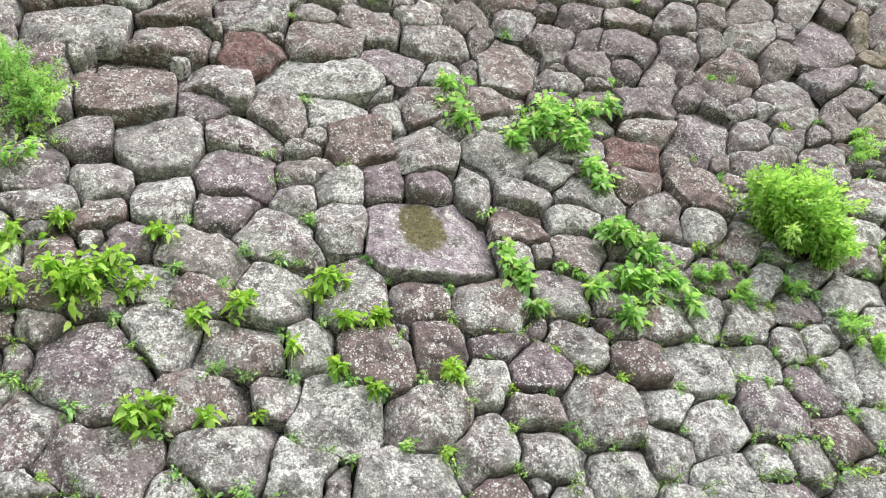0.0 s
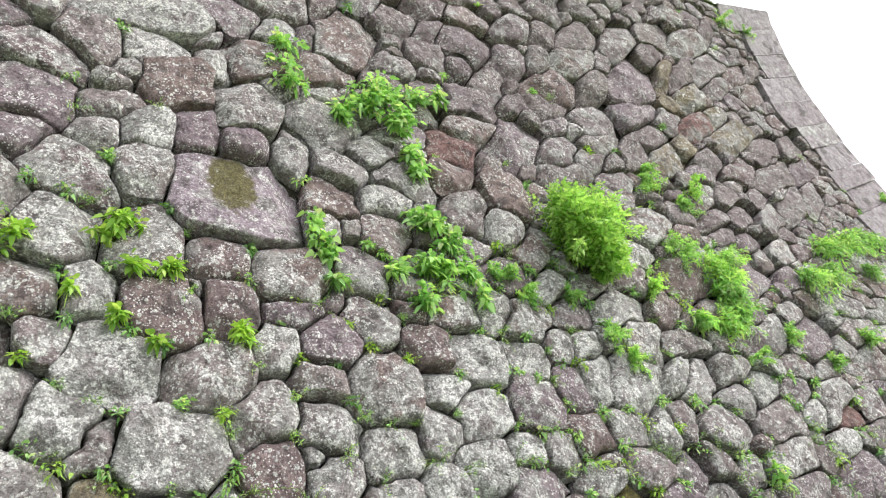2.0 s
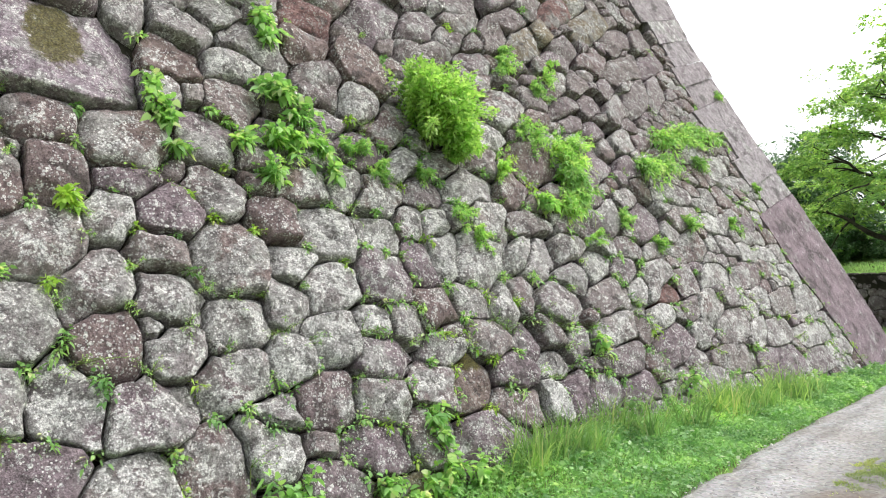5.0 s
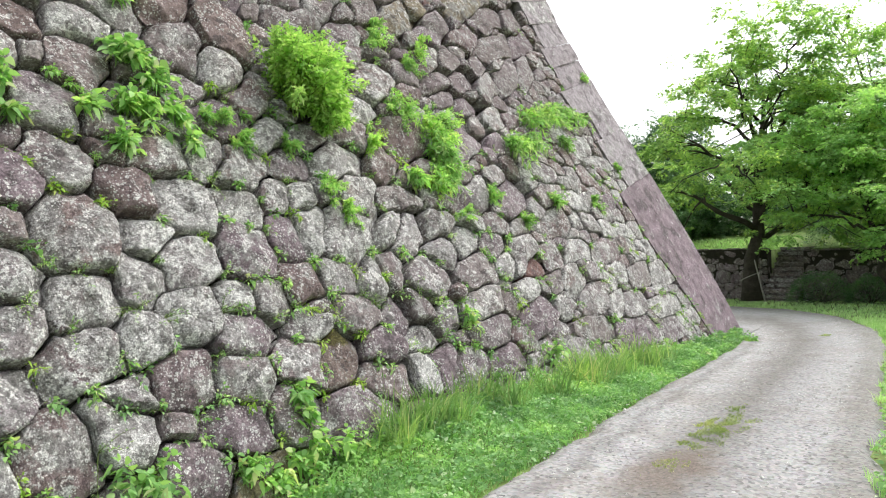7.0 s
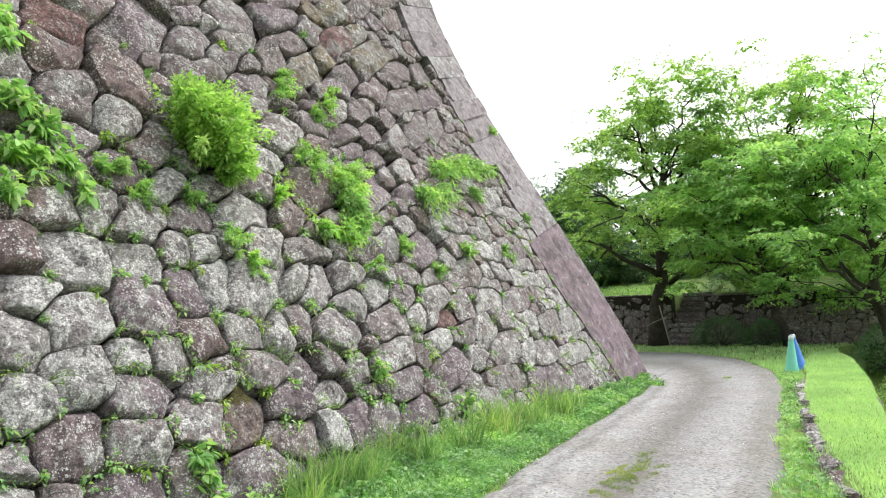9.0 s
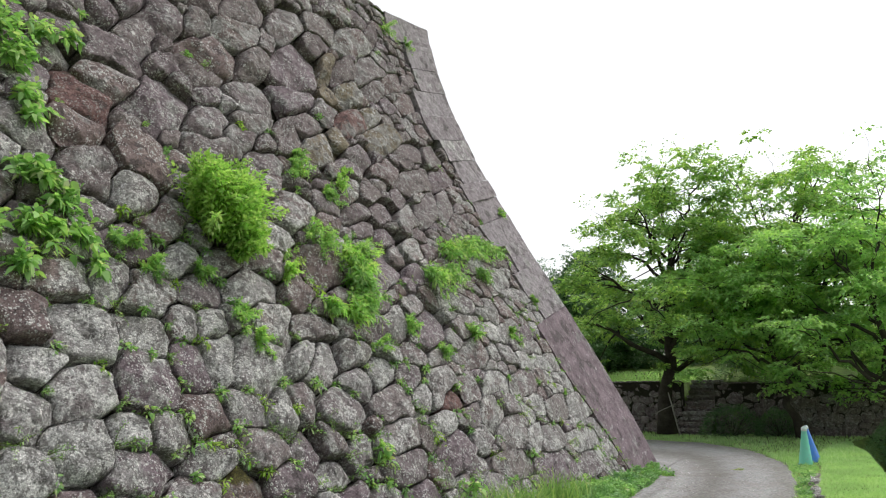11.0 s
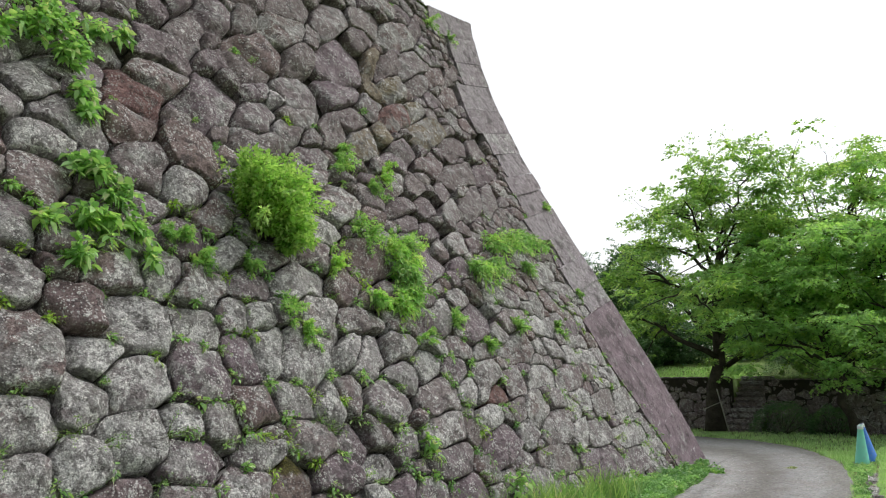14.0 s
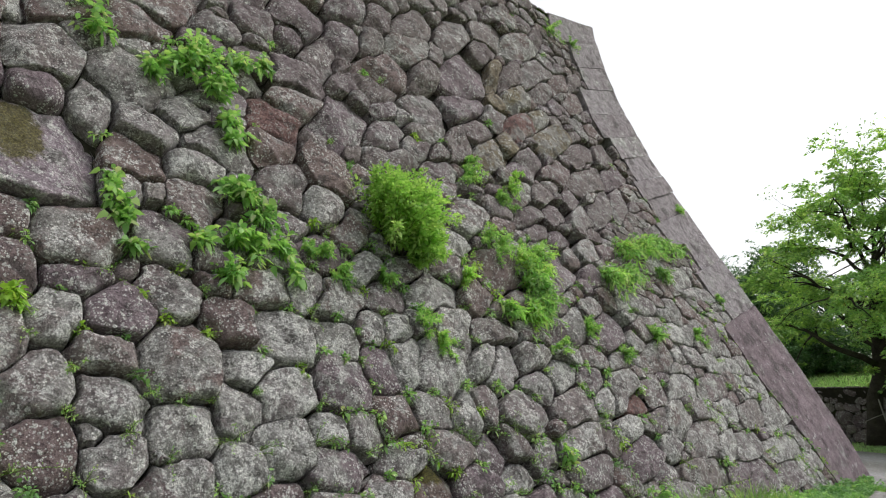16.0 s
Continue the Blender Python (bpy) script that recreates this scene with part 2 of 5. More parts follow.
track_leaf = leafy("track_blade", [(0.0, (0.22, 0.30, 0.10)), (0.6, (0.36, 0.45, 0.16)), (1.0, (0.46, 0.46, 0.24))], 0.3)
litter_mat = leafy("dead_leaf", [(0.0, (0.10, 0.06, 0.035)), (0.6, (0.20, 0.13, 0.075)), (1.0, (0.34, 0.26, 0.16))], 0.1)
stem_mat = plain("green_stem", [(0.3, (0.12, 0.18, 0.05)), (0.7, (0.20, 0.24, 0.08))], 8, 60)


def glossy(name, colour, rough):
    m, n, l, bsdf = nodes_of(name)
    tc = n.new("ShaderNodeTexCoord")
    d = noisy(n, l, tc.outputs["Object"], 9, 5)
    l.new(mixed(n, l, stepped(n, l, d, 0.5, 0.75, 0.35), colour, (0.30, 0.32, 0.28)), bsdf.inputs["Base Color"])
    bsdf.inputs["Roughness"].default_value = rough
    return m


green_plastic = glossy("green_plastic", (0.20, 0.66, 0.50), 0.45)
blue_plastic = glossy("blue_plastic", (0.06, 0.22, 0.70), 0.45)
collar_mat = glossy("white_collar", (0.72, 0.78, 0.78), 0.4)
black_rubber = glossy("black_rubber", (0.02, 0.02, 0.02), 0.8)


def gravel_road():
    """Crushed grey gravel, browner where the earth shows."""
    m, n, l, bsdf = nodes_of("gravel_road")
    tc = n.new("ShaderNodeTexCoord")
    co = tc.outputs["Object"]
    big, mid, fine = noisy(n, l, co, 1.1, 6, 0.7), noisy(n, l, co, 4, 5), noisy(n, l, co, 45, 3, 0.75)
    v = n.new("ShaderNodeTexVoronoi")
    v.inputs["Scale"].default_value = 38
    l.new(co, v.inputs["Vector"])
    pebble = mixed(n, l, 0.75, (0.212, 0.200, 0.190), v.outputs["Color"], "SOFT_LIGHT")
    grey_ = n.new("ShaderNodeHueSaturation")
    grey_.inputs["Saturation"].default_value = 0.12
    l.new(pebble, grey_.inputs["Color"])
    col = mixed(n, l, stepped(n, l, big, 0.46, 0.66, 0.35), grey_.outputs[0], (0.165, 0.14, 0.12))
    col = mixed(n, l, stepped(n, l, mid, 0.52, 0.70, 0.15), col, (0.29, 0.28, 0.27))
    # wear across the track: browner crown with thin moss, paler wheel tracks
    at = n.new("ShaderNodeAttribute")
    at.attribute_name = "across"
    wob = offset_by(n, l, mid, 0.22, at.outputs["Fac"])
    lane = ramp(n, l, wob, [(0.0, (0.62, 0.56, 0.50)), (0.12, (0.75, 0.71, 0.66)), (0.18, (1.2, 1.19, 1.18)), (0.25, (0.82, 0.80, 0.78)), (0.33, (1.3, 1.29, 1.28)), (0.44, (0.95, 0.93, 0.90)),
                            (0.58, (0.62, 0.59, 0.54)), (0.74, (1.0, 0.99, 0.98)), (0.90, (1.2, 1.19, 1.18)), (1.0, (0.85, 0.83, 0.78))])
    col = mixed(n, l, 0.9, col, lane, "MULTIPLY")
    # bare brown earth before the grass patch
    sep = n.new("ShaderNodeSeparateXYZ")
    l.new(co, sep.inputs[0])
    far = None
    for axis, c, r in ((0, 4.95, 0.75), (1, 2.05, 0.30)):
        sub, sq = n.new("ShaderNodeMath"), n.new("ShaderNodeMath")
        sub.operation, sub.inputs[1].default_value = "SUBTRACT", c
        sq.operation, sq.inputs[1].default_value = "POWER", 2
        dv = n.new("ShaderNodeMath")
        dv.operation, dv.inputs[1].default_value = "DIVIDE", r
        l.new(sep.outputs[axis], sub.inputs[0]), l.new(sub.outputs[0], dv.inputs[0])
        ab = n.new("ShaderNodeMath")
        ab.operation = "ABSOLUTE"
        l.new(dv.outputs[0], ab.inputs[0]), l.new(ab.outputs[0], sq.inputs[0])
        far = sq.outputs[0] if far is None else offset_by(n, l, far, 1.0, sq.outputs[0])
    bare = stepped(n, l, offset_by(n, l, mid, 3.0, far), 3.0, 1.5, 0.62)
    col = mixed(n, l, bare, col, ramp(n, l, fine, [(0.35, (0.10, 0.075, 0.058)), (0.65, (0.20, 0.155, 0.125))]))
    col = mixed(n, l, 0.35, col, ramp(n, l, fine, [(0.25, (0.5, 0.5, 0.5)), (0.75, (1.4, 1.4, 1.4))]), "MULTIPLY")
    l.new(col, bsdf.inputs["Base Color"])
    bsdf.inputs["Roughness"].default_value = 0.95
    bsdf.inputs["Specular IOR Level"].default_value = 0.2
    bumped(n, l, bsdf, [(v.outputs["Distance"], 0.5), (fine, 0.5), (mid, 0.1)], 0.008, 0.25)
    return m


road_mat = gravel_road()


def pebbles_mat():
    m, n, l, bsdf = nodes_of("pebble")
    geo = n.new("ShaderNodeNewGeometry")
    l.new(ramp(n, l, geo.outputs["Random Per Island"], [(0.0, (0.24, 0.225, 0.21)), (0.5, (0.42, 0.41, 0.39)), (1.0, (0.66, 0.65, 0.62))]), bsdf.inputs["Base Color"])
    bsdf.inputs["Roughness"].default_value = 0.9
    return m


pebble_mat = pebbles_mat()

# ---- mesh helpers ----
def mesh_of(name, verts, faces, material, smooth=False):
    me = bpy.data.meshes.new(name)
    me.from_pydata([tuple(v) for v in verts], [], faces)
    for m in material if isinstance(material, (list, tuple)) else [material]:
        me.materials.append(m)
    if smooth:
        me.polygons.foreach_set("use_smooth", [True] * len(me.polygons))
    return me


def part(name, me, parent, label=""):
    ob = new(name, me)
    ob.parent = parent
    return tagged(ob, label) if label else ob


def tube(points, radii, sides=6):
    """Vertices and faces of a tapered tube along points."""
    verts, faces = [], []
    for i, (p, r) in enumerate(zip(points, radii)):
        a, b = points[max(i - 1, 0)], points[min(i + 1, len(points) - 1)]
        d = (Vector(b) - Vector(a)).normalized()
        side = d.cross(Vector((0.31, 0.95, 0.12))).normalized()
        up = d.cross(side)
        for k in range(sides):
            w = 2 * math.pi * k / sides
            verts.append(Vector(p) + r * (math.cos(w) * side + math.sin(w) * up))
    for i in range(len(points) - 1):
        for k in range(sides):
            a, b = i * sides + k, i * sides + (k + 1) % sides
            faces.append((a, b, b + sides, a + sides))
    faces.append(tuple(range(sides))[::-1])
    faces.append(tuple(range((len(points) - 1) * sides, len(points) * sides)))
    return verts, faces


class Heap:
    """Collects pieces of geometry for one joined mesh."""
    def __init__(self):
        self.verts, self.faces = [], []

    def add(self, verts, faces):
        o = len(self.verts)
        self.verts.extend(verts)
        self.faces.extend(tuple(i + o for i in f) for f in faces)


# ---- the battered castle wall: foot on y = FOOT, its profile leans back and steepens upwards ----
FOOT, CORNER, TOP = 4.45, 14.82, 9.15


def lean(z):
    return 0.36435 * z + 0.03379 * z * z - 0.002971 * z ** 3


def corner_lean(z):
    return 0.27896 * z + 0.025336 * z * z - 0.0032192 * z ** 3


def top_at(x):
    """The crown of the wall rises towards the corner."""
    return TOP + 0.24 * max(0.0, min(1.0, (x - 11.0) / 1.7)) ** 1.3


ZS = np.linspace(-1.3, 10.2, 1151)
SS = np.concatenate([[0], np.cumsum(np.hypot(np.diff(ZS), np.diff(lean(ZS))))])
SS -= np.interp(0, ZS, SS)


def face_point(u, s, out=0.0):
    """A point of the wall face: u along the wall, s up the slope, out towards the viewer."""
    z = float(np.interp(s, SS, ZS))
    d = 0.36435 + 0.06758 * z - 0.008913 * z * z
    k = out / math.hypot(1, d)
    return Vector((u, FOOT + lean(z) - k, z + k * d))


# dressed corner blocks: joints up the edge (heights), how far each course reaches along the face,
# and how steeply the beds rise towards the corner
COURSES = [-0.3, 3.2, 3.62, 4.1, 4.62, 5.1, 5.5, 5.85, 6.3, 6.73, 7.23, 7.81, 8.35, 8.96, 9.44]
REACH = [1.95, 1.35, 1.55, 1.2, 1.75, 1.45, 1.55, 1.25, 1.35, 1.55, 1.5, 1.15, 1.2, 1.7]


def bed_rise(z):
    return float(np.interp(z, [-0.3, 0.5, 3.2, 5.1, 7.2, 8.9, 9.44], [0.0, 0.05, 0.28, 0.35, 0.29, 0.34, 0.19]))


def width_at(k, z):
    """Width of a corner block along the face: the lowest one narrows towards its foot."""
    taper = 0.20 * max(0.0, 1.8 - z) if k == 0 else 0.0
    return REACH[k] - taper + 0.10 * noise.noise(Vector((1.6 * z, 3.1 * k, 2)))


# stones of the face, in bands up the slope: u, s, half width, half height, turn, kind of rock
# (g grey, d dark, p purple, b brown, l pale, r red, o ochre with moss, m and n mossy)
FACE_STONES = []
FACE_STONES += [(2.84, 0.09, 0.29, 0.20, -0.33, "p"), (3.42, -0.20, 0.38, 0.16, -0.18, "o"), (3.55, -0.09, 0.38, 0.16, -0.22, "o"), (4.48, 0.13, 0.38, 0.30, -0.45, "p"), (5.82, 0.13, 0.17, 0.10, -0.02, "g"), (6.19, 0.15, 0.22, 0.14, 0.12, "g"), (0.28, 0.82, 0.16, 0.09, -0.04, "g"), (1.59, 0.82, 0.31, 0.23, -0.19, "p"), (1.97, 0.41, 0.30, 0.26, -0.34, "b"), (2.35, 0.48, 0.25, 0.24, -0.47, "g"), (2.45, 0.69, 0.22, 0.16, 0.03, "l"), (2.90, 0.76, 0.29, 0.24, -0.08, "g"), (3.26, 0.35, 0.28, 0.21, -0.32, "p"), (3.36, 0.67, 0.29, 0.18, -0.19, "g"), (3.74, 0.36, 0.23, 0.20, -0.42, "g"), (3.89, 0.78, 0.27, 0.19, -0.34, "g")]
FACE_STONES += [(4.42, 0.79, 0.22, 0.35, -0.80, "n"), (4.93, 0.82, 0.26, 0.23, -0.49, "p"), (4.93, 0.48, 0.29, 0.19, -0.26, "g"), (5.46, 0.45, 0.22, 0.23, -0.29, "l"), (5.76, 0.47, 0.38, 0.23, 0.28, "p"), (6.09, 0.41, 0.48, 0.28, 0.06, "p"), (6.70, 0.78, 0.43, 0.19, 0.14, "g"), (6.87, 0.43, 0.35, 0.18, 0.16, "p"), (8.17, 0.65, 0.27, 0.15, 0.61, "g"), (9.13, 0.61, 0.62, 0.18, -0.02, "g"), (10.39, 0.46, 0.68, 0.23, 0.03, "p"), (11.56, 0.40, 0.49, 0.20, 0.14, "g"), (11.75, 0.81, 0.70, 0.18, 0.02, "g"), (0.31, 1.10, 0.14, 0.25, -0.11, "o"), (0.69, 1.00, 0.23, 0.21, -0.10, "l"), (1.13, 0.96, 0.24, 0.25, -0.33, "g")]
FACE_STONES += [(1.39, 1.26, 0.20, 0.27, -0.21, "b"), (1.82, 1.20, 0.21, 0.20, 0.26, "l"), (2.10, 1.22, 0.04, 0.04, 0.22, "g"), (2.19, 0.98, 0.30, 0.20, 0.09, "g"), (2.67, 1.09, 0.22, 0.22, -0.28, "l"), (3.05, 1.23, 0.31, 0.23, 0.11, "g"), (3.46, 1.36, 0.21, 0.20, -0.16, "l"), (3.52, 1.05, 0.32, 0.20, -0.23, "p"), (3.85, 1.35, 0.19, 0.21, -0.26, "l"), (4.20, 1.06, 0.25, 0.14, 0.05, "g"), (4.36, 1.24, 0.17, 0.11, 0.24, "g"), (4.75, 1.12, 0.29, 0.23, -0.23, "g"), (5.31, 1.10, 0.20, 0.30, -0.65, "g"), (5.60, 0.83, 0.31, 0.17, 0.20, "l"), (5.66, 1.16, 0.31, 0.20, -0.21, "d"), (6.06, 1.00, 0.29, 0.17, 0.21, "g")]
FACE_STONES += [(7.77, 1.24, 0.34, 0.15, 0.33, "l"), (7.84, 0.88, 0.44, 0.23, 0.38, "p"), (8.51, 0.98, 0.30, 0.16, 0.43, "g"), (9.02, 1.31, 0.39, 0.20, 0.47, "g"), (9.38, 1.03, 0.45, 0.21, 0.23, "g"), (10.04, 0.95, 0.34, 0.16, 0.40, "g"), (10.61, 0.92, 0.52, 0.20, 0.12, "g"), (11.25, 1.36, 0.59, 0.21, 0.16, "g"), (-1.41, 1.78, 0.23, 0.08, -0.16, "g"), (-1.13, 1.91, 0.38, 0.25, -0.10, "g"), (-0.69, 1.68, 0.17, 0.17, 0.39, "g"), (-0.42, 1.85, 0.31, 0.23, -0.15, "l"), (0.16, 1.65, 0.26, 0.23, -0.24, "l"), (0.27, 1.60, 0.16, 0.24, -0.13, "g"), (0.72, 1.50, 0.34, 0.33, -0.16, "l"), (1.38, 1.74, 0.27, 0.24, 0.31, "g")]
FACE_STONES += [(1.68, 1.39, 0.10, 0.11, -0.07, "l"), (1.83, 1.61, 0.29, 0.21, -0.28, "g"), (2.31, 1.42, 0.28, 0.22, 0.03, "g"), (2.34, 1.92, 0.30, 0.35, -0.21, "b"), (2.71, 1.52, 0.21, 0.22, -0.37, "l"), (2.86, 1.89, 0.23, 0.18, -0.27, "l"), (3.16, 1.68, 0.30, 0.25, 0.13, "l"), (3.74, 1.76, 0.31, 0.29, -0.24, "p"), (4.19, 1.90, 0.24, 0.26, -0.49, "p"), (4.23, 1.48, 0.30, 0.22, -0.11, "b"), (4.66, 1.53, 0.25, 0.22, -0.21, "l"), (5.16, 1.44, 0.23, 0.27, -0.71, "l"), (5.40, 1.56, 0.20, 0.34, -0.47, "g"), (5.94, 1.45, 0.45, 0.26, 0.30, "g"), (6.33, 1.72, 0.34, 0.20, 0.37, "p"), (6.85, 1.51, 0.40, 0.22, 0.20, "g")]
FACE_STONES += [(7.41, 1.88, 0.32, 0.16, 0.30, "g"), (7.58, 1.61, 0.40, 0.16, 0.60, "l"), (7.91, 1.73, 0.42, 0.22, 0.41, "g"), (8.16, 1.57, 0.38, 0.17, 0.33, "r"), (8.63, 1.72, 0.41, 0.19, 0.29, "g"), (9.49, 1.79, 0.44, 0.16, 0.15, "g"), (10.39, 1.77, 0.52, 0.19, 0.18, "g"), (12.25, 1.39, 0.71, 0.26, 0.22, "g"), (-1.59, 2.22, 0.23, 0.28, -0.48, "g"), (-0.53, 2.28, 0.31, 0.23, 0.10, "g"), (0.41, 2.07, 0.31, 0.34, -0.24, "l"), (1.01, 2.00, 0.34, 0.27, 0.14, "g"), (1.48, 2.23, 0.18, 0.23, -0.28, "g"), (1.78, 1.95, 0.24, 0.15, -0.13, "g"), (1.95, 2.31, 0.27, 0.21, 0.02, "p"), (2.77, 2.27, 0.21, 0.21, -0.08, "b")]
FACE_STONES += [(3.26, 2.17, 0.29, 0.28, -0.11, "l"), (3.83, 2.22, 0.25, 0.24, -0.38, "g"), (4.16, 2.32, 0.19, 0.20, -0.14, "g"), (4.51, 2.00, 0.21, 0.34, -0.58, "l"), (4.55, 2.36, 0.17, 0.26, -0.40, "l"), (4.95, 1.96, 0.30, 0.41, -0.64, "l"), (5.33, 2.40, 0.32, 0.29, -0.42, "g"), (5.57, 2.01, 0.37, 0.18, 0.48, "l"), (5.89, 2.43, 0.45, 0.15, 0.15, "g"), (5.91, 1.99, 0.39, 0.18, 0.65, "l"), (6.43, 2.13, 0.34, 0.16, 0.23, "g"), (6.87, 1.94, 0.33, 0.19, 0.60, "l"), (7.72, 2.20, 0.35, 0.17, 0.33, "g"), (8.24, 2.18, 0.37, 0.15, 0.21, "g"), (9.20, 2.23, 0.45, 0.21, 0.44, "b"), (-1.70, 2.73, 0.08, 0.11, 0.38, "g")]
FACE_STONES += [(-1.60, 2.97, 0.16, 0.13, -0.57, "g"), (-1.21, 2.62, 0.40, 0.36, -0.14, "p"), (-0.83, 2.83, 0.28, 0.24, -0.54, "g"), (-0.26, 2.67, 0.30, 0.23, -0.09, "b"), (0.25, 2.65, 0.17, 0.20, 0.08, "l"), (0.71, 2.48, 0.28, 0.30, 0.04, "b"), (0.94, 2.71, 0.06, 0.08, -0.30, "g"), (1.21, 2.57, 0.23, 0.26, 0.02, "b"), (1.65, 2.52, 0.25, 0.14, -0.15, "p"), (1.66, 2.90, 0.33, 0.31, -0.07, "b"), (2.30, 2.51, 0.25, 0.25, -0.48, "g"), (3.13, 2.65, 0.29, 0.19, 0.21, "g"), (3.58, 2.69, 0.27, 0.18, 0.52, "g"), (3.93, 2.57, 0.25, 0.25, -0.28, "g"), (4.38, 3.02, 0.30, 0.17, 0.71, "l"), (4.49, 2.70, 0.26, 0.21, -0.22, "g")]
FACE_STONES += [(5.16, 2.79, 0.39, 0.22, 0.35, "l"), (5.87, 2.84, 0.26, 0.15, 0.71, "g"), (7.42, 2.55, 0.47, 0.23, 0.44, "p"), (8.07, 2.91, 0.34, 0.14, 0.29, "g"), (8.16, 2.52, 0.60, 0.26, 0.48, "p"), (9.36, 2.70, 0.46, 0.17, 0.25, "g"), (-1.61, 3.48, 0.18, 0.40, 0.17, "b"), (-0.90, 3.34, 0.23, 0.20, -0.64, "g"), (-0.56, 3.20, 0.20, 0.19, -0.03, "b"), (0.00, 3.16, 0.25, 0.30, -0.33, "g"), (0.63, 3.14, 0.27, 0.35, -0.09, "b"), (1.14, 3.03, 0.26, 0.24, 0.05, "b"), (2.06, 3.46, 0.17, 0.15, 0.02, "g"), (2.30, 3.47, 0.09, 0.13, 0.01, "g"), (2.36, 3.05, 0.23, 0.31, -0.18, "p"), (2.66, 3.45, 0.25, 0.33, -0.35, "g")]
FACE_STONES += [(2.85, 3.14, 0.12, 0.21, -0.52, "g"), (3.57, 3.41, 0.25, 0.17, 0.60, "g"), (3.90, 3.13, 0.32, 0.21, 0.59, "p"), (4.23, 3.38, 0.30, 0.19, 0.65, "b"), (4.85, 3.07, 0.26, 0.15, 0.62, "g"), (7.59, 3.33, 0.77, 0.23, 0.57, "p"), (-1.30, 3.81, 0.08, 0.09, 0.44, "g"), (-1.29, 4.08, 0.22, 0.18, 0.13, "b"), (-1.08, 3.82, 0.20, 0.22, 0.01, "p"), (-0.53, 3.59, 0.34, 0.25, -0.46, "g"), (-0.36, 4.06, 0.27, 0.27, -0.02, "g"), (0.09, 3.76, 0.41, 0.25, -0.27, "g"), (0.57, 3.85, 0.27, 0.33, -0.34, "g"), (1.32, 3.67, 0.57, 0.57, -0.06, "m"), (2.19, 3.80, 0.25, 0.25, -0.28, "b"), (2.71, 3.84, 0.25, 0.22, -0.16, "l")]
FACE_STONES += [(3.68, 3.92, 0.26, 0.32, -0.45, "d"), (4.06, 3.71, 0.26, 0.25, -0.02, "g"), (5.82, 3.60, 0.33, 0.18, 0.39, "g"), (6.24, 4.05, 0.54, 0.25, 0.74, "g"), (7.62, 4.05, 0.31, 0.13, 0.48, "d"), (8.14, 4.07, 0.34, 0.14, 0.46, "d"), (8.18, 3.70, 0.37, 0.16, 0.55, "g"), (8.64, 3.88, 0.44, 0.15, 0.34, "g"), (-1.86, 4.66, 0.30, 0.35, -0.38, "g"), (-1.70, 4.16, 0.28, 0.19, 0.29, "g"), (-1.33, 4.52, 0.26, 0.31, 0.27, "l"), (-0.84, 4.20, 0.29, 0.33, -0.09, "g"), (-0.26, 4.53, 0.36, 0.35, 0.04, "p"), (0.26, 4.19, 0.19, 0.23, -0.02, "l"), (0.36, 4.55, 0.30, 0.17, 0.19, "g"), (0.64, 4.29, 0.24, 0.27, -0.33, "l")]
FACE_STONES += [(1.03, 4.41, 0.21, 0.33, -0.04, "p"), (1.45, 4.32, 0.23, 0.30, -0.07, "p"), (1.88, 4.35, 0.18, 0.38, -0.18, "l"), (2.35, 4.20, 0.27, 0.26, -0.03, "l"), (2.71, 4.45, 0.23, 0.21, 0.05, "g"), (3.00, 4.19, 0.33, 0.23, -0.23, "l"), (3.55, 4.27, 0.26, 0.24, -0.17, "b"), (4.23, 4.18, 0.28, 0.31, -0.12, "b"), (4.26, 4.65, 0.23, 0.15, 0.53, "d"), (4.63, 4.65, 0.22, 0.13, 0.70, "d"), (5.28, 4.67, 0.41, 0.19, 0.18, "d"), (7.61, 4.33, 0.35, 0.14, 0.46, "d"), (8.36, 4.52, 0.43, 0.18, 0.55, "d"), (9.00, 4.57, 0.44, 0.18, 0.58, "d"), (-1.55, 5.03, 0.26, 0.34, 0.16, "p"), (-0.90, 4.89, 0.40, 0.36, -0.03, "l")]
FACE_STONES += [(-0.16, 5.04, 0.35, 0.26, -0.30, "g"), (0.47, 5.04, 0.13, 0.12, -0.04, "g"), (0.91, 4.81, 0.25, 0.17, 0.17, "g"), (0.94, 4.96, 0.36, 0.37, 0.09, "b"), (1.49, 4.80, 0.35, 0.39, 0.21, "g"), (2.23, 4.76, 0.33, 0.36, -0.46, "l"), (2.34, 5.20, 0.24, 0.15, 0.20, "b"), (3.74, 4.77, 0.28, 0.28, -0.32, "r"), (4.08, 5.16, 0.34, 0.22, 0.72, "b"), (4.68, 5.03, 0.30, 0.64, -0.74, "p"), (5.38, 5.10, 0.49, 0.27, 0.73, "d"), (5.78, 5.08, 0.40, 0.22, 0.63, "d"), (6.11, 4.72, 0.30, 0.17, 0.52, "d"), (6.25, 5.09, 0.27, 0.14, 0.65, "d"), (7.65, 4.76, 0.41, 0.18, 0.67, "b"), (8.19, 4.86, 0.37, 0.16, 0.61, "d")]
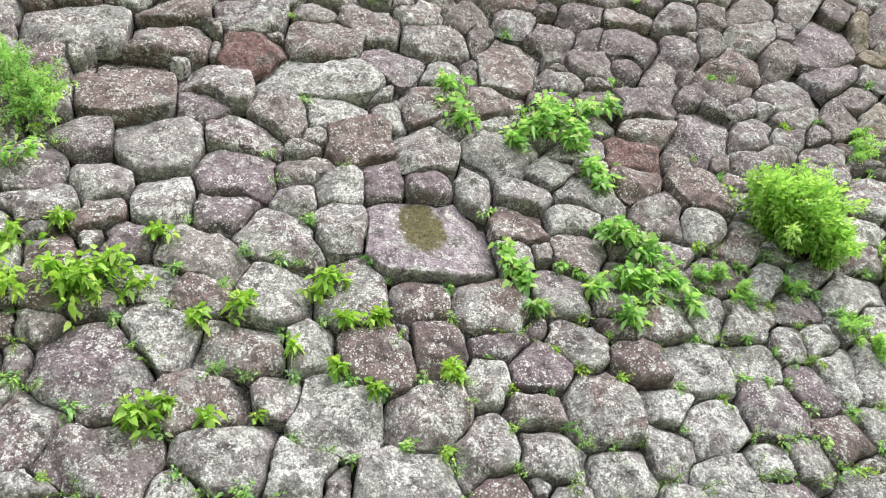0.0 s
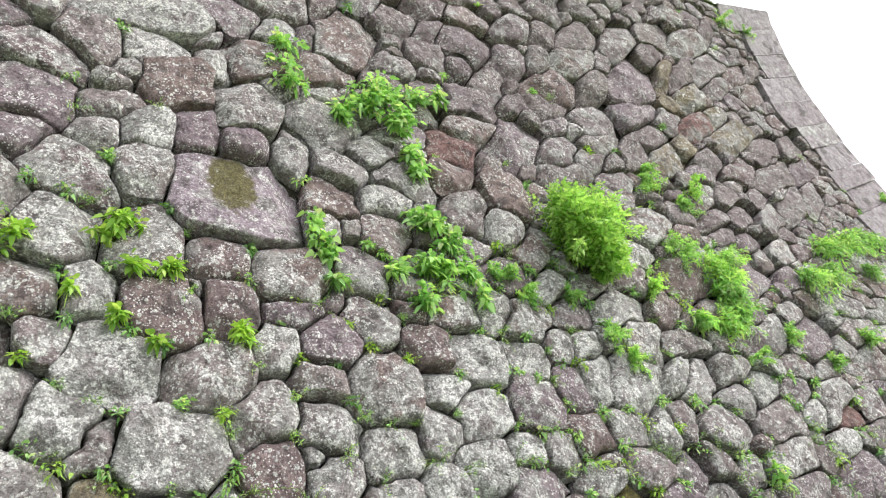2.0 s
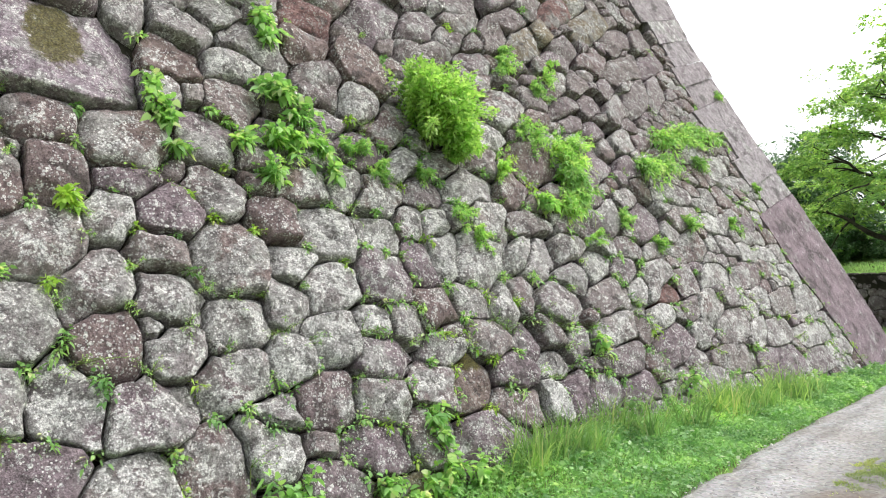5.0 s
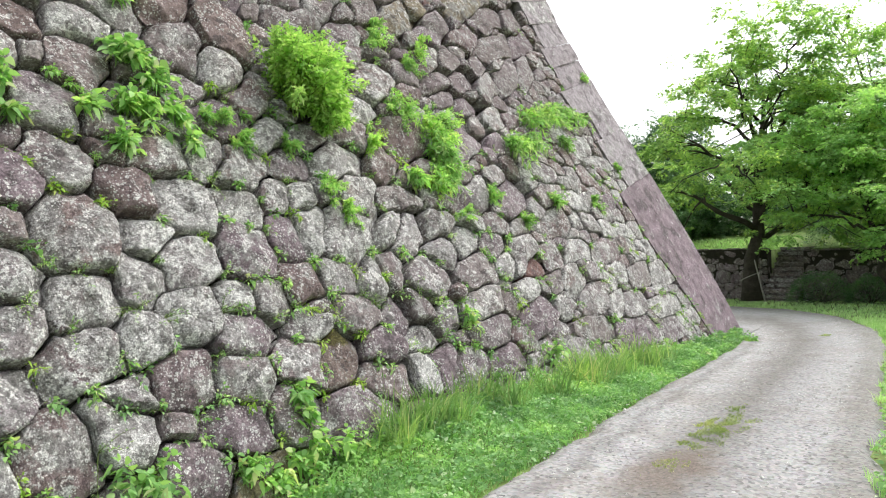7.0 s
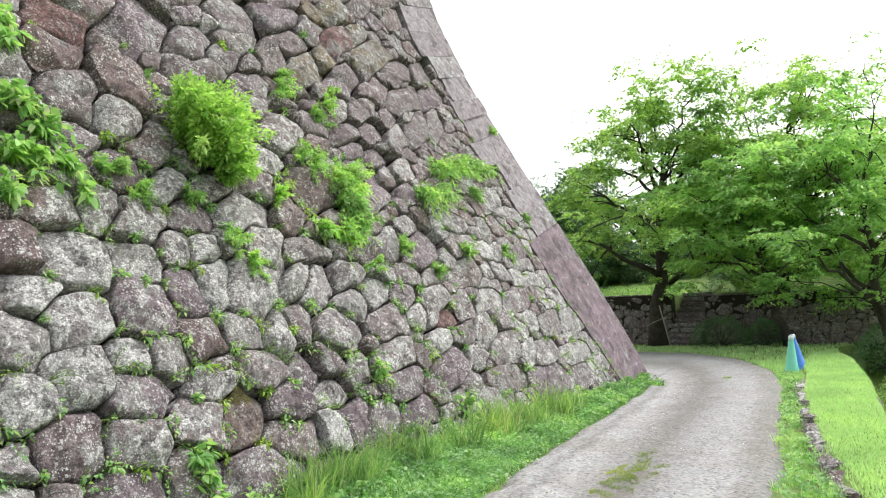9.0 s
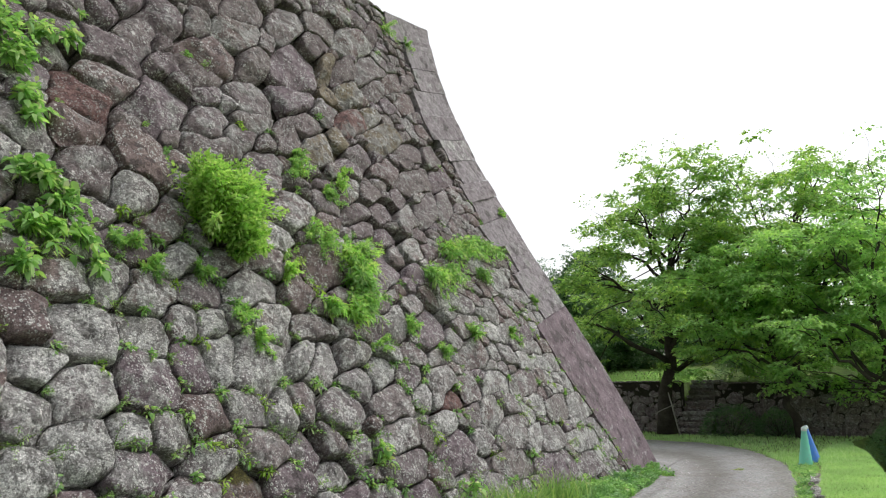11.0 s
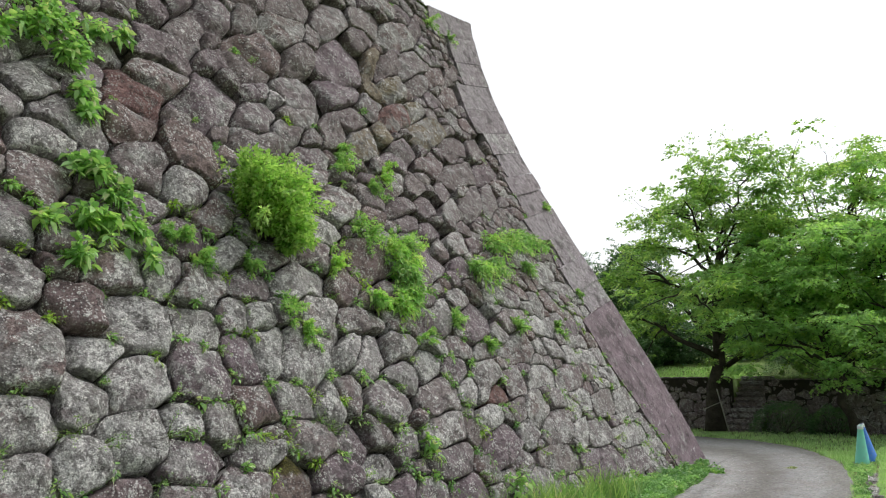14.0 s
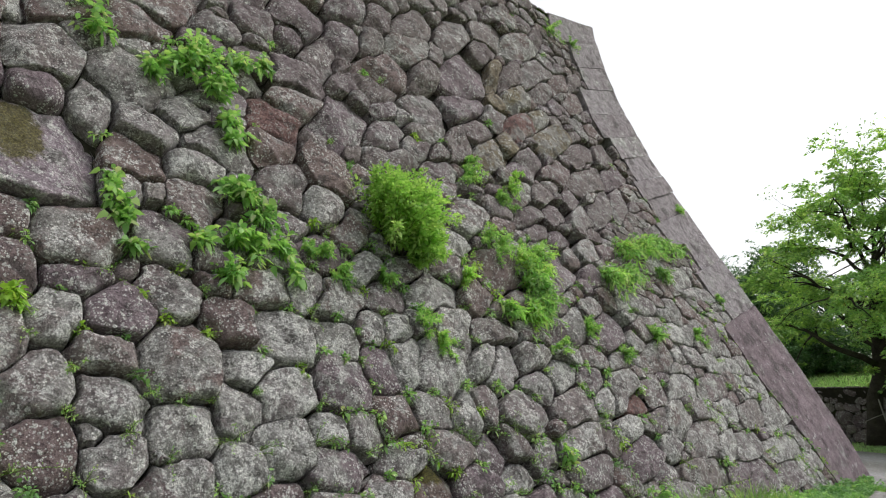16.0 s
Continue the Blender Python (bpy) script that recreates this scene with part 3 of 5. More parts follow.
FACE_STONES += [(8.64, 5.14, 0.34, 0.12, 0.49, "g"), (9.03, 4.99, 0.37, 0.15, 0.69, "d"), (9.75, 4.87, 0.55, 0.21, 0.65, "d"), (10.40, 5.12, 0.61, 0.21, 0.72, "d"), (-1.22, 5.76, 0.46, 0.51, 0.12, "b"), (-0.52, 5.48, 0.23, 0.25, 0.02, "p"), (0.20, 5.29, 0.27, 0.30, -0.21, "g"), (0.72, 5.41, 0.34, 0.27, 0.05, "g"), (1.21, 5.68, 0.15, 0.12, 0.42, "g"), (1.26, 5.40, 0.18, 0.25, -0.07, "g"), (1.65, 5.58, 0.35, 0.27, 0.41, "b"), (2.38, 5.60, 0.35, 0.26, 0.63, "b"), (4.20, 5.62, 0.30, 0.31, -0.22, "d"), (5.55, 5.57, 0.42, 0.19, 0.65, "g"), (5.82, 5.63, 0.41, 0.19, 0.64, "g"), (6.04, 5.35, 0.44, 0.24, 0.60, "d")]
FACE_STONES += [(6.70, 5.30, 0.47, 0.21, 0.58, "d"), (7.30, 5.34, 0.54, 0.24, 0.56, "o"), (7.91, 5.75, 0.36, 0.15, 0.71, "o"), (8.40, 5.59, 0.47, 0.19, 0.63, "d"), (9.02, 5.48, 0.56, 0.22, 0.59, "b"), (9.80, 5.52, 0.74, 0.23, 0.43, "d"), (-1.97, 6.09, 0.23, 0.29, 0.09, "b"), (-1.69, 6.20, 0.10, 0.09, -0.15, "g"), (-0.40, 5.81, 0.35, 0.33, -0.46, "g"), (-0.04, 6.29, 0.35, 0.37, -0.09, "r"), (0.62, 5.95, 0.70, 0.33, -0.06, "g"), (1.42, 6.26, 0.33, 0.39, -0.45, "p"), (2.00, 6.12, 0.23, 0.32, -0.54, "g"), (2.30, 6.19, 0.18, 0.27, -0.48, "d"), (2.77, 6.32, 0.39, 0.59, -0.60, "b"), (3.77, 6.32, 0.28, 0.28, 0.15, "d")]
FACE_STONES += [(4.72, 6.16, 0.22, 0.50, -0.63, "d"), (4.95, 5.78, 0.29, 0.17, 0.54, "d"), (4.97, 6.19, 0.16, 0.29, -0.69, "d"), (5.44, 5.88, 0.42, 0.31, 0.35, "d"), (6.28, 5.85, 0.64, 0.30, 0.58, "d"), (7.25, 6.28, 0.59, 0.26, 0.48, "p"), (7.31, 5.81, 0.50, 0.22, 0.69, "d"), (7.87, 6.27, 0.20, 0.50, -0.77, "d"), (8.49, 6.29, 0.62, 0.24, 0.68, "r"), (9.23, 6.18, 0.63, 0.25, 0.62, "o"), (10.02, 6.16, 0.62, 0.23, 0.63, "d"), (10.81, 5.85, 0.63, 0.21, 0.49, "d"), (-1.76, 6.72, 0.51, 0.37, 0.09, "g"), (-0.85, 6.51, 0.41, 0.33, -0.11, "b"), (-0.40, 6.43, 0.07, 0.14, -0.03, "g"), (0.70, 6.60, 0.41, 0.33, -0.17, "b")]
FACE_STONES += [(2.01, 6.69, 0.41, 0.32, -0.06, "g"), (2.57, 6.77, 0.16, 0.32, -0.35, "d"), (3.51, 6.87, 0.25, 0.44, -0.51, "d"), (3.90, 6.70, 0.15, 0.34, -0.45, "d"), (4.31, 6.41, 0.18, 0.39, -0.63, "d"), (4.51, 6.74, 0.56, 0.35, 0.63, "d"), (5.13, 6.65, 0.31, 0.53, -0.76, "d"), (5.71, 6.87, 0.21, 0.48, -0.73, "d"), (5.83, 6.41, 0.64, 0.34, 0.52, "b"), (6.56, 6.56, 0.22, 0.53, -0.74, "d"), (8.16, 6.64, 0.17, 0.45, -0.69, "o"), (9.11, 6.62, 0.44, 0.15, 0.55, "o"), (10.97, 6.45, 0.63, 0.22, 0.60, "d"), (-0.81, 7.00, 0.34, 0.21, 0.06, "b"), (-0.03, 6.96, 0.38, 0.29, 0.13, "g"), (0.71, 7.09, 0.23, 0.19, 0.76, "g")]
FACE_STONES += [(1.28, 7.01, 0.38, 0.38, -0.33, "b"), (1.89, 7.19, 0.30, 0.21, 0.39, "g"), (2.48, 7.22, 0.32, 0.23, 0.53, "d"), (3.03, 7.09, 0.24, 0.35, -0.64, "p"), (3.99, 7.35, 0.33, 0.22, 0.72, "d"), (4.73, 7.35, 0.39, 0.24, 0.49, "g"), (5.42, 7.38, 0.41, 0.25, 0.62, "d"), (6.42, 7.10, 0.57, 0.26, 0.52, "b"), (7.01, 7.21, 0.14, 0.38, -0.52, "d"), (7.59, 7.02, 0.40, 0.99, -0.78, "p"), (8.40, 7.36, 0.18, 0.50, -0.63, "o"), (8.69, 6.91, 0.57, 0.23, 0.68, "o"), (6.03, 7.49, 0.21, 0.39, -0.74, "d"), (6.72, 7.65, 0.60, 0.29, 0.65, "d"), (7.63, 7.85, 0.27, 0.71, -0.74, "d"), (8.32, 7.86, 0.61, 0.23, 0.76, "d")]
FACE_STONES += [(8.85, 7.51, 0.57, 0.21, 0.67, "d"), (9.73, 7.88, 0.70, 0.26, 0.68, "d"), (9.73, 7.56, 0.58, 0.22, 0.77, "d"), (10.44, 7.97, 0.55, 0.18, 0.61, "b"), (10.87, 7.65, 0.65, 0.21, 0.58, "b"), (8.71, 8.36, 0.70, 0.31, 0.59, "d"), (9.44, 8.49, 0.71, 0.29, 0.48, "b"), (11.06, 8.21, 0.40, 0.15, 0.71, "d"), (10.21, 8.94, 0.16, 0.41, -0.77, "d")]


def inner_line():
    """The inner ends of the corner blocks: heights and places along the face."""
    rows = []
    for k in range(len(REACH)):
        for t in np.linspace(0.02, 0.98, 12):
            z = COURSES[k] + (COURSES[k + 1] - COURSES[k]) * t
            w = width_at(k, z)
            rows.append((z - bed_rise(z) * w, CORNER - corner_lean(z) - w))
    return np.array(sorted(rows))


INNER = inner_line()


def course_reach(s):
    """Where the corner blocks begin along the face at the slope height s."""
    return float(np.interp(np.interp(s, SS, ZS), INNER[:, 0], INNER[:, 1]))


def pack(u0, u1, s0, s1, fixed, size, limit, seed, cell=0.02, crown=None):
    """Packs irregular stones into a rectangle of a wall face. fixed: stones given as (u, s, half width, half height).
    limit(s): where the face ends; crown(u): how high it stands. Returns the centres, the label grid and its origin."""
    rng = np.random.default_rng(seed)
    nu, ns = int((u1 - u0) / cell), int((s1 - s0) / cell)
    seeds = [f[:5] for f in fixed]
    q, k = np.zeros((4000, 4)), len(fixed)
    if k:
        q[:k] = np.array([f[:4] for f in fixed])
    # dart throwing, large stones first
    for turn in range(14000):
        u, s = rng.uniform(u0, u1), rng.uniform(s0, s1)
        big = size(u, s) * rng.choice([1.45, 1.25, 1.1] if turn < 900 else [1.0, 0.85] if turn < 5000 else [0.75, 0.6, 0.45])
        w, h = big * rng.uniform(0.95, 1.4), big * rng.uniform(0.7, 1.0)
        if k and (np.abs((q[:k, 0] - u) / (q[:k, 2] + w)) ** 2.2 + np.abs((q[:k, 1] - s) / (q[:k, 3] + h)) ** 2.2).min() < 0.68:
            continue
        q[k] = u, s, w, h
        k += 1
        seeds.append((u, s, w, h, rng.uniform(-0.45, 0.45)))
    seeds = np.array(seeds)
    gu, gs = u0 + cell * (np.arange(nu) + 0.5), s0 + cell * (np.arange(ns) + 0.5)
    ends = np.array([limit(s) for s in gs])
    for turn in range(3):
        best, label = np.full((ns, nu), 9e9), np.full((ns, nu), -1, dtype=int)
        for i, (u, s, w, h, a) in enumerate(seeds):
            r = 2.6 * max(w, h)
            i0, i1 = max(int((u - r - u0) / cell), 0), min(int((u + r - u0) / cell) + 1, nu)
            j0, j1 = max(int((s - r - s0) / cell), 0), min(int((s + r - s0) / cell) + 1, ns)
            if i1 <= i0 or j1 <= j0:
                continue
            du, ds = gu[None, i0:i1] - u, gs[j0:j1, None] - s
            x, y = du * math.cos(a) + ds * math.sin(a), ds * math.cos(a) - du * math.sin(a)
            d = ((np.abs(x / w) ** 4.4 + np.abs(y / h) ** 4.4) ** (1 / 4.4) - 0.95) * math.sqrt(w * h)
            sub, lab = best[j0:j1, i0:i1], label[j0:j1, i0:i1]
            m = d < sub
            sub[m], lab[m] = d[m], i
        label[gu[None, :] > ends[:, None]] = -2
        if crown:
            label[gs[:, None] > np.array([crown(u) for u in gu])[None, :]] = -2
        jj, ii = np.nonzero(label >= 0)
        lab = label[jj, ii]
        count = np.bincount(lab, minlength=len(seeds)).astype(float)
        cu = np.bincount(lab, gu[ii], len(seeds)) / np.maximum(count, 1)
        cs = np.bincount(lab, gs[jj], len(seeds)) / np.maximum(count, 1)
        if turn < 2:
            free = np.arange(len(seeds)) >= len(fixed)
            ok = free & (count > 0)
            seeds[ok, 0], seeds[ok, 1] = cu[ok], cs[ok]
    return seeds, label, count, cu, cs, (u0, s0, cell)


def outline(label, i, cu, cs, origin, rays=44):
    """Radii of a packed stone's rim about its centre."""
    u0, s0, cell = origin
    ns, nu = label.shape
    w = np.arange(rays) * 2 * math.pi / rays
    r = np.arange(1, 120) * 0.012
    ii = ((cu + r[None, :] * np.cos(w)[:, None] - u0) / cell).astype(int)
    jj = ((cs + r[None, :] * np.sin(w)[:, None] - s0) / cell).astype(int)
    inside = (ii >= 0) & (ii < nu) & (jj >= 0) & (jj < ns)
    hit = np.where(inside, label[np.clip(jj, 0, ns - 1), np.clip(ii, 0, nu - 1)], -3) == i
    first = np.where(hit.all(axis=1), len(r) - 1, np.argmin(hit, axis=1))
    return squared(w, r[np.maximum(first, 1)] - 0.004)


def squared(w, rim):
    """Hews a rim to straight sides: keeps the corners that stand out and draws the sides between them."""
    k = len(w)
    p = np.stack([rim * np.cos(w), rim * np.sin(w)], 1)
    tol = 0.06 * float(rim.mean())
    a = int(np.argmax(rim))
    b = int(np.argmax(np.hypot(*(p - p[a]).T)))
    corners, open_ = {a, b}, [(a, b), (b, a)]
    while open_:
        i, j = open_.pop()
        run = [(i + q) % k for q in range(1, (j - i) % k)]
        if not run:
            continue
        d = p[j] - p[i]
        off = np.abs(d[0] * (p[run, 1] - p[i, 1]) - d[1] * (p[run, 0] - p[i, 0])) / max(float(np.hypot(*d)), 1e-6)
        m = int(np.argmax(off))
        if off[m] > tol:
            corners.add(run[m])
            open_ += [(i, run[m]), (run[m], j)]
    c = sorted(corners)
    if len(c) < 3:
        return w, rim
    out = rim.copy()
    for i, j in zip(c, c[1:] + c[:1]):
        d = p[j] - p[i]
        for q in range(1, (j - i) % k):
            m = (i + q) % k
            cw, sw = math.cos(w[m]), math.sin(w[m])
            den = cw * d[1] - sw * d[0]
            if abs(den) > 1e-4:
                out[m] = min(max((p[i, 0] * d[1] - p[i, 1] * d[0]) / den, 0.6 * rim[m]), 1.3 * rim[m])
    return w, 0.07 * np.roll(out, 1) + 0.86 * out + 0.07 * np.roll(out, -1)


# inset from the rim in metres and height of the worn edge, then the face as shares of the radius
EDGE = [(0.0, -0.24), (0.002, -0.07), (0.006, -0.030), (0.014, -0.012), (0.030, -0.003), (0.055, 0.0)]
FACE = [(0.80, 0.003), (0.64, 0.006), (0.48, 0.008), (0.32, 0.009), (0.16, 0.010)]


def stone_shape(w, rim, seed, place, bulge=1.0, tight=1.0):
    """A weathered, roughly split stone in its socket. place(a, b, out) gives the world point."""
    rng = random.Random(seed)
    k = len(w)
    mean = float(rim.mean())
    gap = rng.uniform(0.002, 0.013) * tight
    wear = rng.choice([0.6, 0.9, 1.2, 1.6])
    tilt_a, tilt_b = rng.uniform(-0.12, 0.12), rng.uniform(-0.18, 0.08)
    proud = rng.uniform(-0.045, 0.035) * bulge
    off = Vector((rng.uniform(0, 90), rng.uniform(0, 90), rng.uniform(0, 90)))
    # split faces: each plane cuts the stone back on one side
    cuts = []
    for q in range(rng.randint(2, 5)):
        a = rng.uniform(0, 2 * math.pi)
        cuts.append((math.cos(a), math.sin(a), rng.uniform(0.30, 0.85) * mean, rng.uniform(0.12, 0.60)))
    rings = []
    for inset, d in EDGE:
        rings.append(([max(1 - min(inset * wear * (0.3 + 0.7 * bulge), 0.3 * r) / max(r, 0.02), 0.5) for r in rim], d * (wear * (0.4 + 0.6 * bulge) if -0.2 < d < 0 else 1.0)))
    last = [f * 0.98 for f in rings[-1][0]]
    for f, d in FACE:
        rings.append(([f * q / 0.80 * 0.9 for q in last], d))
    verts, faces = [], []
    for j, (fs, d) in enumerate(rings):
        edge = 1.0 if j > 1 else 0.3
        for i in range(k):
            r = max(rim[i] - gap, 0.02) * fs[i]
            a, b = r * math.cos(w[i]), r * math.sin(w[i])
            v = Vector((a, b, 0))
            cut = sum(max(0.0, a * ca + b * cb - cd) * cs for ca, cb, cd, cs in cuts)
            rough = 0.030 * noise.noise(v * 4.0 + off) + 0.020 * noise.noise(v * 11.0 + off * 1.7) + 0.010 * noise.noise(v * 27.0 + off)
            shift = noise.noise_vector(v * 14.0 + off * 0.6) * (0.011 * edge)
            a, b = a + shift.x, b + shift.y
            out = d + proud + tilt_a * a + tilt_b * b + edge * (rough * (0.3 + 0.7 * bulge) - min(cut, 0.09) * bulge)
            verts.append(place(a, b, out))
    verts.append(place(0, 0, FACE[-1][1] + proud + 0.030 * noise.noise(off)))
    for j in range(len(rings) - 1):
        for i in range(k):
            a, b = j * k + i, j * k + (i + 1) % k
            faces.append((a, b, b + k, a + k))
    o = (len(rings) - 1) * k
    faces += [(o + i, o + (i + 1) % k, o + k) for i in range(k)]
    return verts, faces


def big_enough(count, cell):
    return count * cell * cell > 0.006

# ---- wall_south: earth core behind the stones ----
def core_mesh():
    heap = Heap()
    us = [-9 + 0.5 * i for i in range(48)]
    zs = [-1.0 + 0.25 * i for i in range(41)]
    verts, faces = [], []
    for z in zs:
        right = CORNER - corner_lean(z) - 0.25
        for u in us:
            t = (u + 9) / (us[-1] + 9)
            x = -9 + t * (right + 9)
            p = face_point(0, float(np.interp(z, ZS, SS)), -0.24)
            verts.append(Vector((x, p.y, z)))
    n = len(us)
    for j in range(len(zs) - 1):
        for i in range(n - 1):
            a = j * n + i
            faces.append((a, a + 1, a + n + 1, a + n))
    heap.add(verts, faces)
    return mesh_of("wall_core", heap.verts, heap.faces, joint_mat)


wall = tagged(new("wall_south", core_mesh()), "high battered castle wall of weathered fitted field stones", "stone wall", kind="structure")


def rim_limit(s):
    return course_reach(s) - 0.01


def stone_size(u, s):
    """Half size of the common stones: large near the foot at the near end, smaller up the wall."""
    return (0.265 - 0.03 * min(max((s - 1.5) / 5, 0), 1)) * (1 - 0.40 * min(max((u - 7) / 3, 0), 1))


seeds, label, count, cus, css, origin = pack(-6.0, 14.6, -0.8, 10.3, FACE_STONES, stone_size, rim_limit, 11, crown=lambda u: float(np.interp(top_at(u), ZS, SS)))
mats = {"g": stone_mat, "d": dark_mat, "p": purple_mat, "b": brown_mat, "l": pale_mat, "r": red_mat, "o": ochre_mat, "m": mossy_mat, "n": mossy_brown_mat}
order = [stone_mat, dark_mat, purple_mat, brown_mat, pale_mat, red_mat, ochre_mat, mossy_mat, mossy_brown_mat]
kinds = random.Random(6)

rest, rest_slots = Heap(), []
near = sorted((i for i in range(len(seeds)) if big_enough(count[i], 0.02)),
              key=lambda i: (cus[i] - 2.0) ** 2 + (0.8 * (css[i] - 2.2)) ** 2)
separate = set(near[:300])
for i in range(len(seeds)):
    if not big_enough(count[i], 0.02) or (i >= len(FACE_STONES) and count[i] < 40 and cus[i] < rim_limit(css[i]) - 0.6):
        continue
    w, rim = outline(label, i, cus[i], css[i], origin, 44 if i in separate else 30)
    cu, cs = float(cus[i]), float(css[i])
    far = min(max((cu - 6.5) / 4, 0), 1)
    verts, faces = stone_shape(w, rim, i, lambda a, b, o: face_point(cu + a, cs + b, o), 1.0 - 0.72 * far + 0.25 * min(max((cs - 4.5) / 2, 0), 1), 1.15 - 0.95 * far)
    m = mats[FACE_STONES[i][5] if i < len(FACE_STONES) else kinds.choice("glglgbp" if css[i] < 3.6 and cus[i] > 8 else "gggpbbdl" if css[i] < 4.2 or cus[i] < 2.5 else "ddddbpb")]
    if i in separate:
        c = face_point(cu, cs)
        ob = part("stone", mesh_of("stone", [v - c for v in verts], faces, m, True), wall)
        ob.location = c
    else:
        rest.add(verts, faces)
        rest_slots += [order.index(m)] * len(faces)
me = mesh_of("upper_stones", rest.verts, rest.faces, order, True)
me.polygons.foreach_set("material_index", rest_slots)
tagged(part("upper_stones", me, wall), kind="stuff")


# dressed corner blocks, laid long and short by turns
def corner_block(k):
    z0, z1 = COURSES[k] + 0.004, COURSES[k + 1] - 0.004
    rng = random.Random(50 + k)
    bm = bmesh.new()
    rows = []
    steps = max(3, int((z1 - z0) / 0.16))
    proud = rng.uniform(-0.005, 0.03)
    for j in range(steps + 1):
        z = z0 + (z1 - z0) * j / steps
        xe, s = CORNER - corner_lean(z), float(np.interp(z, ZS, SS))
        p = face_point(0, s, proud)
        ring = []
        n = 12
        for i in range(n + 1):
            d = (width_at(k, z) - 0.02) * (1 - i / n)
            x, zi = xe - d, z - bed_rise(z) * d + 0.012 * noise.noise(Vector((d * 3, z * 2, k * 1.7))) * (i < n)
            q = face_point(0, float(np.interp(zi, ZS, SS)), proud)
            wob = 0.020 * noise.noise(Vector((x * 2.2, zi * 2.2, k * 5.3))) + 0.010 * noise.noise(Vector((x * 7, zi * 7, k)))
            wear = 0.012 * noise.noise(Vector((zi * 5, k, 8))) * (i == n)
            ring.append(bm.verts.new((x - abs(wear), q.y - wob, zi)))
        back = face_point(0, float(np.interp(ring[0].co.z, ZS, SS)), -0.55)
        side = 2.6 - REACH[k]
        ring.append(bm.verts.new((xe, p.y + side * 0.5, z)))
        ring.append(bm.verts.new((xe, p.y + side, z)))
        ring.append(bm.verts.new((xe - 0.6, p.y + side, z)))
        ring.append(bm.verts.new((xe - width_at(k, z) + 0.02, back.y, ring[0].co.z)))
        rows.append(ring)
    for a, b in zip(rows, rows[1:]):
        for i in range(len(a)):
            bm.faces.new((a[i], a[(i + 1) % len(a)], b[(i + 1) % len(a)], b[i]))
    bm.faces.new(rows[0][::-1]), bm.faces.new(rows[-1])
    sharp = [e for e in bm.edges if e.is_manifold and e.calc_face_angle() > 0.9]
    bmesh.ops.bevel(bm, geom=sharp, offset=0.018, segments=2, affect="EDGES", profile=0.6)
    me = bpy.data.meshes.new("corner_block")
    bm.normal_update()
    bm.to_mesh(me)
    bm.free()
    me.materials.append(purple_block_mat if k < 1 else block_mat)
    return me


for k in range(len(REACH)):
    part("corner_block", corner_block(k), wall)

# the face round the corner, which runs away from the road
side_core = []
for z in [-0.5 + 0.5 * i for i in range(20)]:
    side_core.append([Vector((CORNER - corner_lean(z) - 0.12, FOOT + lean(z) + 0.3, z)), Vector((CORNER - corner_lean(z) - 0.12, 26, z))])
sv = [v for pair in side_core for v in pair]
sf = [(2 * i, 2 * i + 1, 2 * i + 3, 2 * i + 2) for i in range(19)]
east = tagged(new("wall_east", mesh_of("wall_east", sv, sf, joint_mat)), "battered stone wall face round the corner", "stone wall", kind="structure")
seeds2, label2, count2, cu2, cs2, origin2 = pack(5.6, 20.0, -0.3, 10.0, [], lambda u, s: 0.27, lambda s: 99, 5, 0.03)
heap = Heap()
for i in range(len(seeds2)):
    if count2[i] * 0.0009 < 0.02:
        continue
    w, rim = outline(label2, i, cu2[i], cs2[i], origin2, 14)
    cy, cz = float(cu2[i]), float(cs2[i])
    if cy < FOOT + lean(cz) + 2.2 or cz > TOP:
        continue
    heap.add(*stone_shape(w, rim, i, lambda a, b, o: Vector((CORNER - corner_lean(cz + b) + o, cy + a, cz + b))))
tagged(part("side_stones", mesh_of("side_stones", heap.verts, heap.faces, stone_mat, True), east), kind="stuff")

# earth and turf on top of the wall
tv, tf = [], []
for i in range(30):
    x = -9 + i * (12.45 + 9) / 29
    z = top_at(x) - 0.05
    tv += [Vector((x, FOOT + lean(z) - 0.02, z - 0.04)), Vector((x, FOOT + lean(z) + 0.5, z)), Vector((x, 26, z + 0.1))]
for i in range(29):
    for j in range(2):
        tf.append((3 * i + j, 3 * i + 3 + j, 3 * i + 4 + j, 3 * i + 1 + j))
tagged(new("wall_top", mesh_of("wall_top", tv, tf, soil_mat)), "grassy earth on top of the castle wall", "ground", kind="structure")

# ---- ground: one sheet to the horizon ----
ROAD_LEFT = [(-30, 2.2), (-6, 2.5), (0, 2.6), (3.9, 2.85), (4.6, 2.93), (6.3, 3.2), (8.4, 3.48), (10.9, 3.75), (13.0, 4.02), (14.2, 4.3), (14.8, 4.6), (15.6, 5.6), (16.2, 8), (16.6, 14), (17, 30)]
ROAD_RIGHT = [(-30, 0.0), (-6, 0.25), (0, 0.42), (4.9, 0.74), (6.6, 0.97), (9.9, 1.38), (14.0, 1.86), (17.6, 2.6), (20.9, 3.9), (23.0, 5.6), (23.8, 7.5), (24.0, 11), (23.6, 18), (23.4, 30)]


def along(line, x):
    return float(np.interp(x, [p[0] for p in line[:11]], [p[1] for p in line[:11]]))


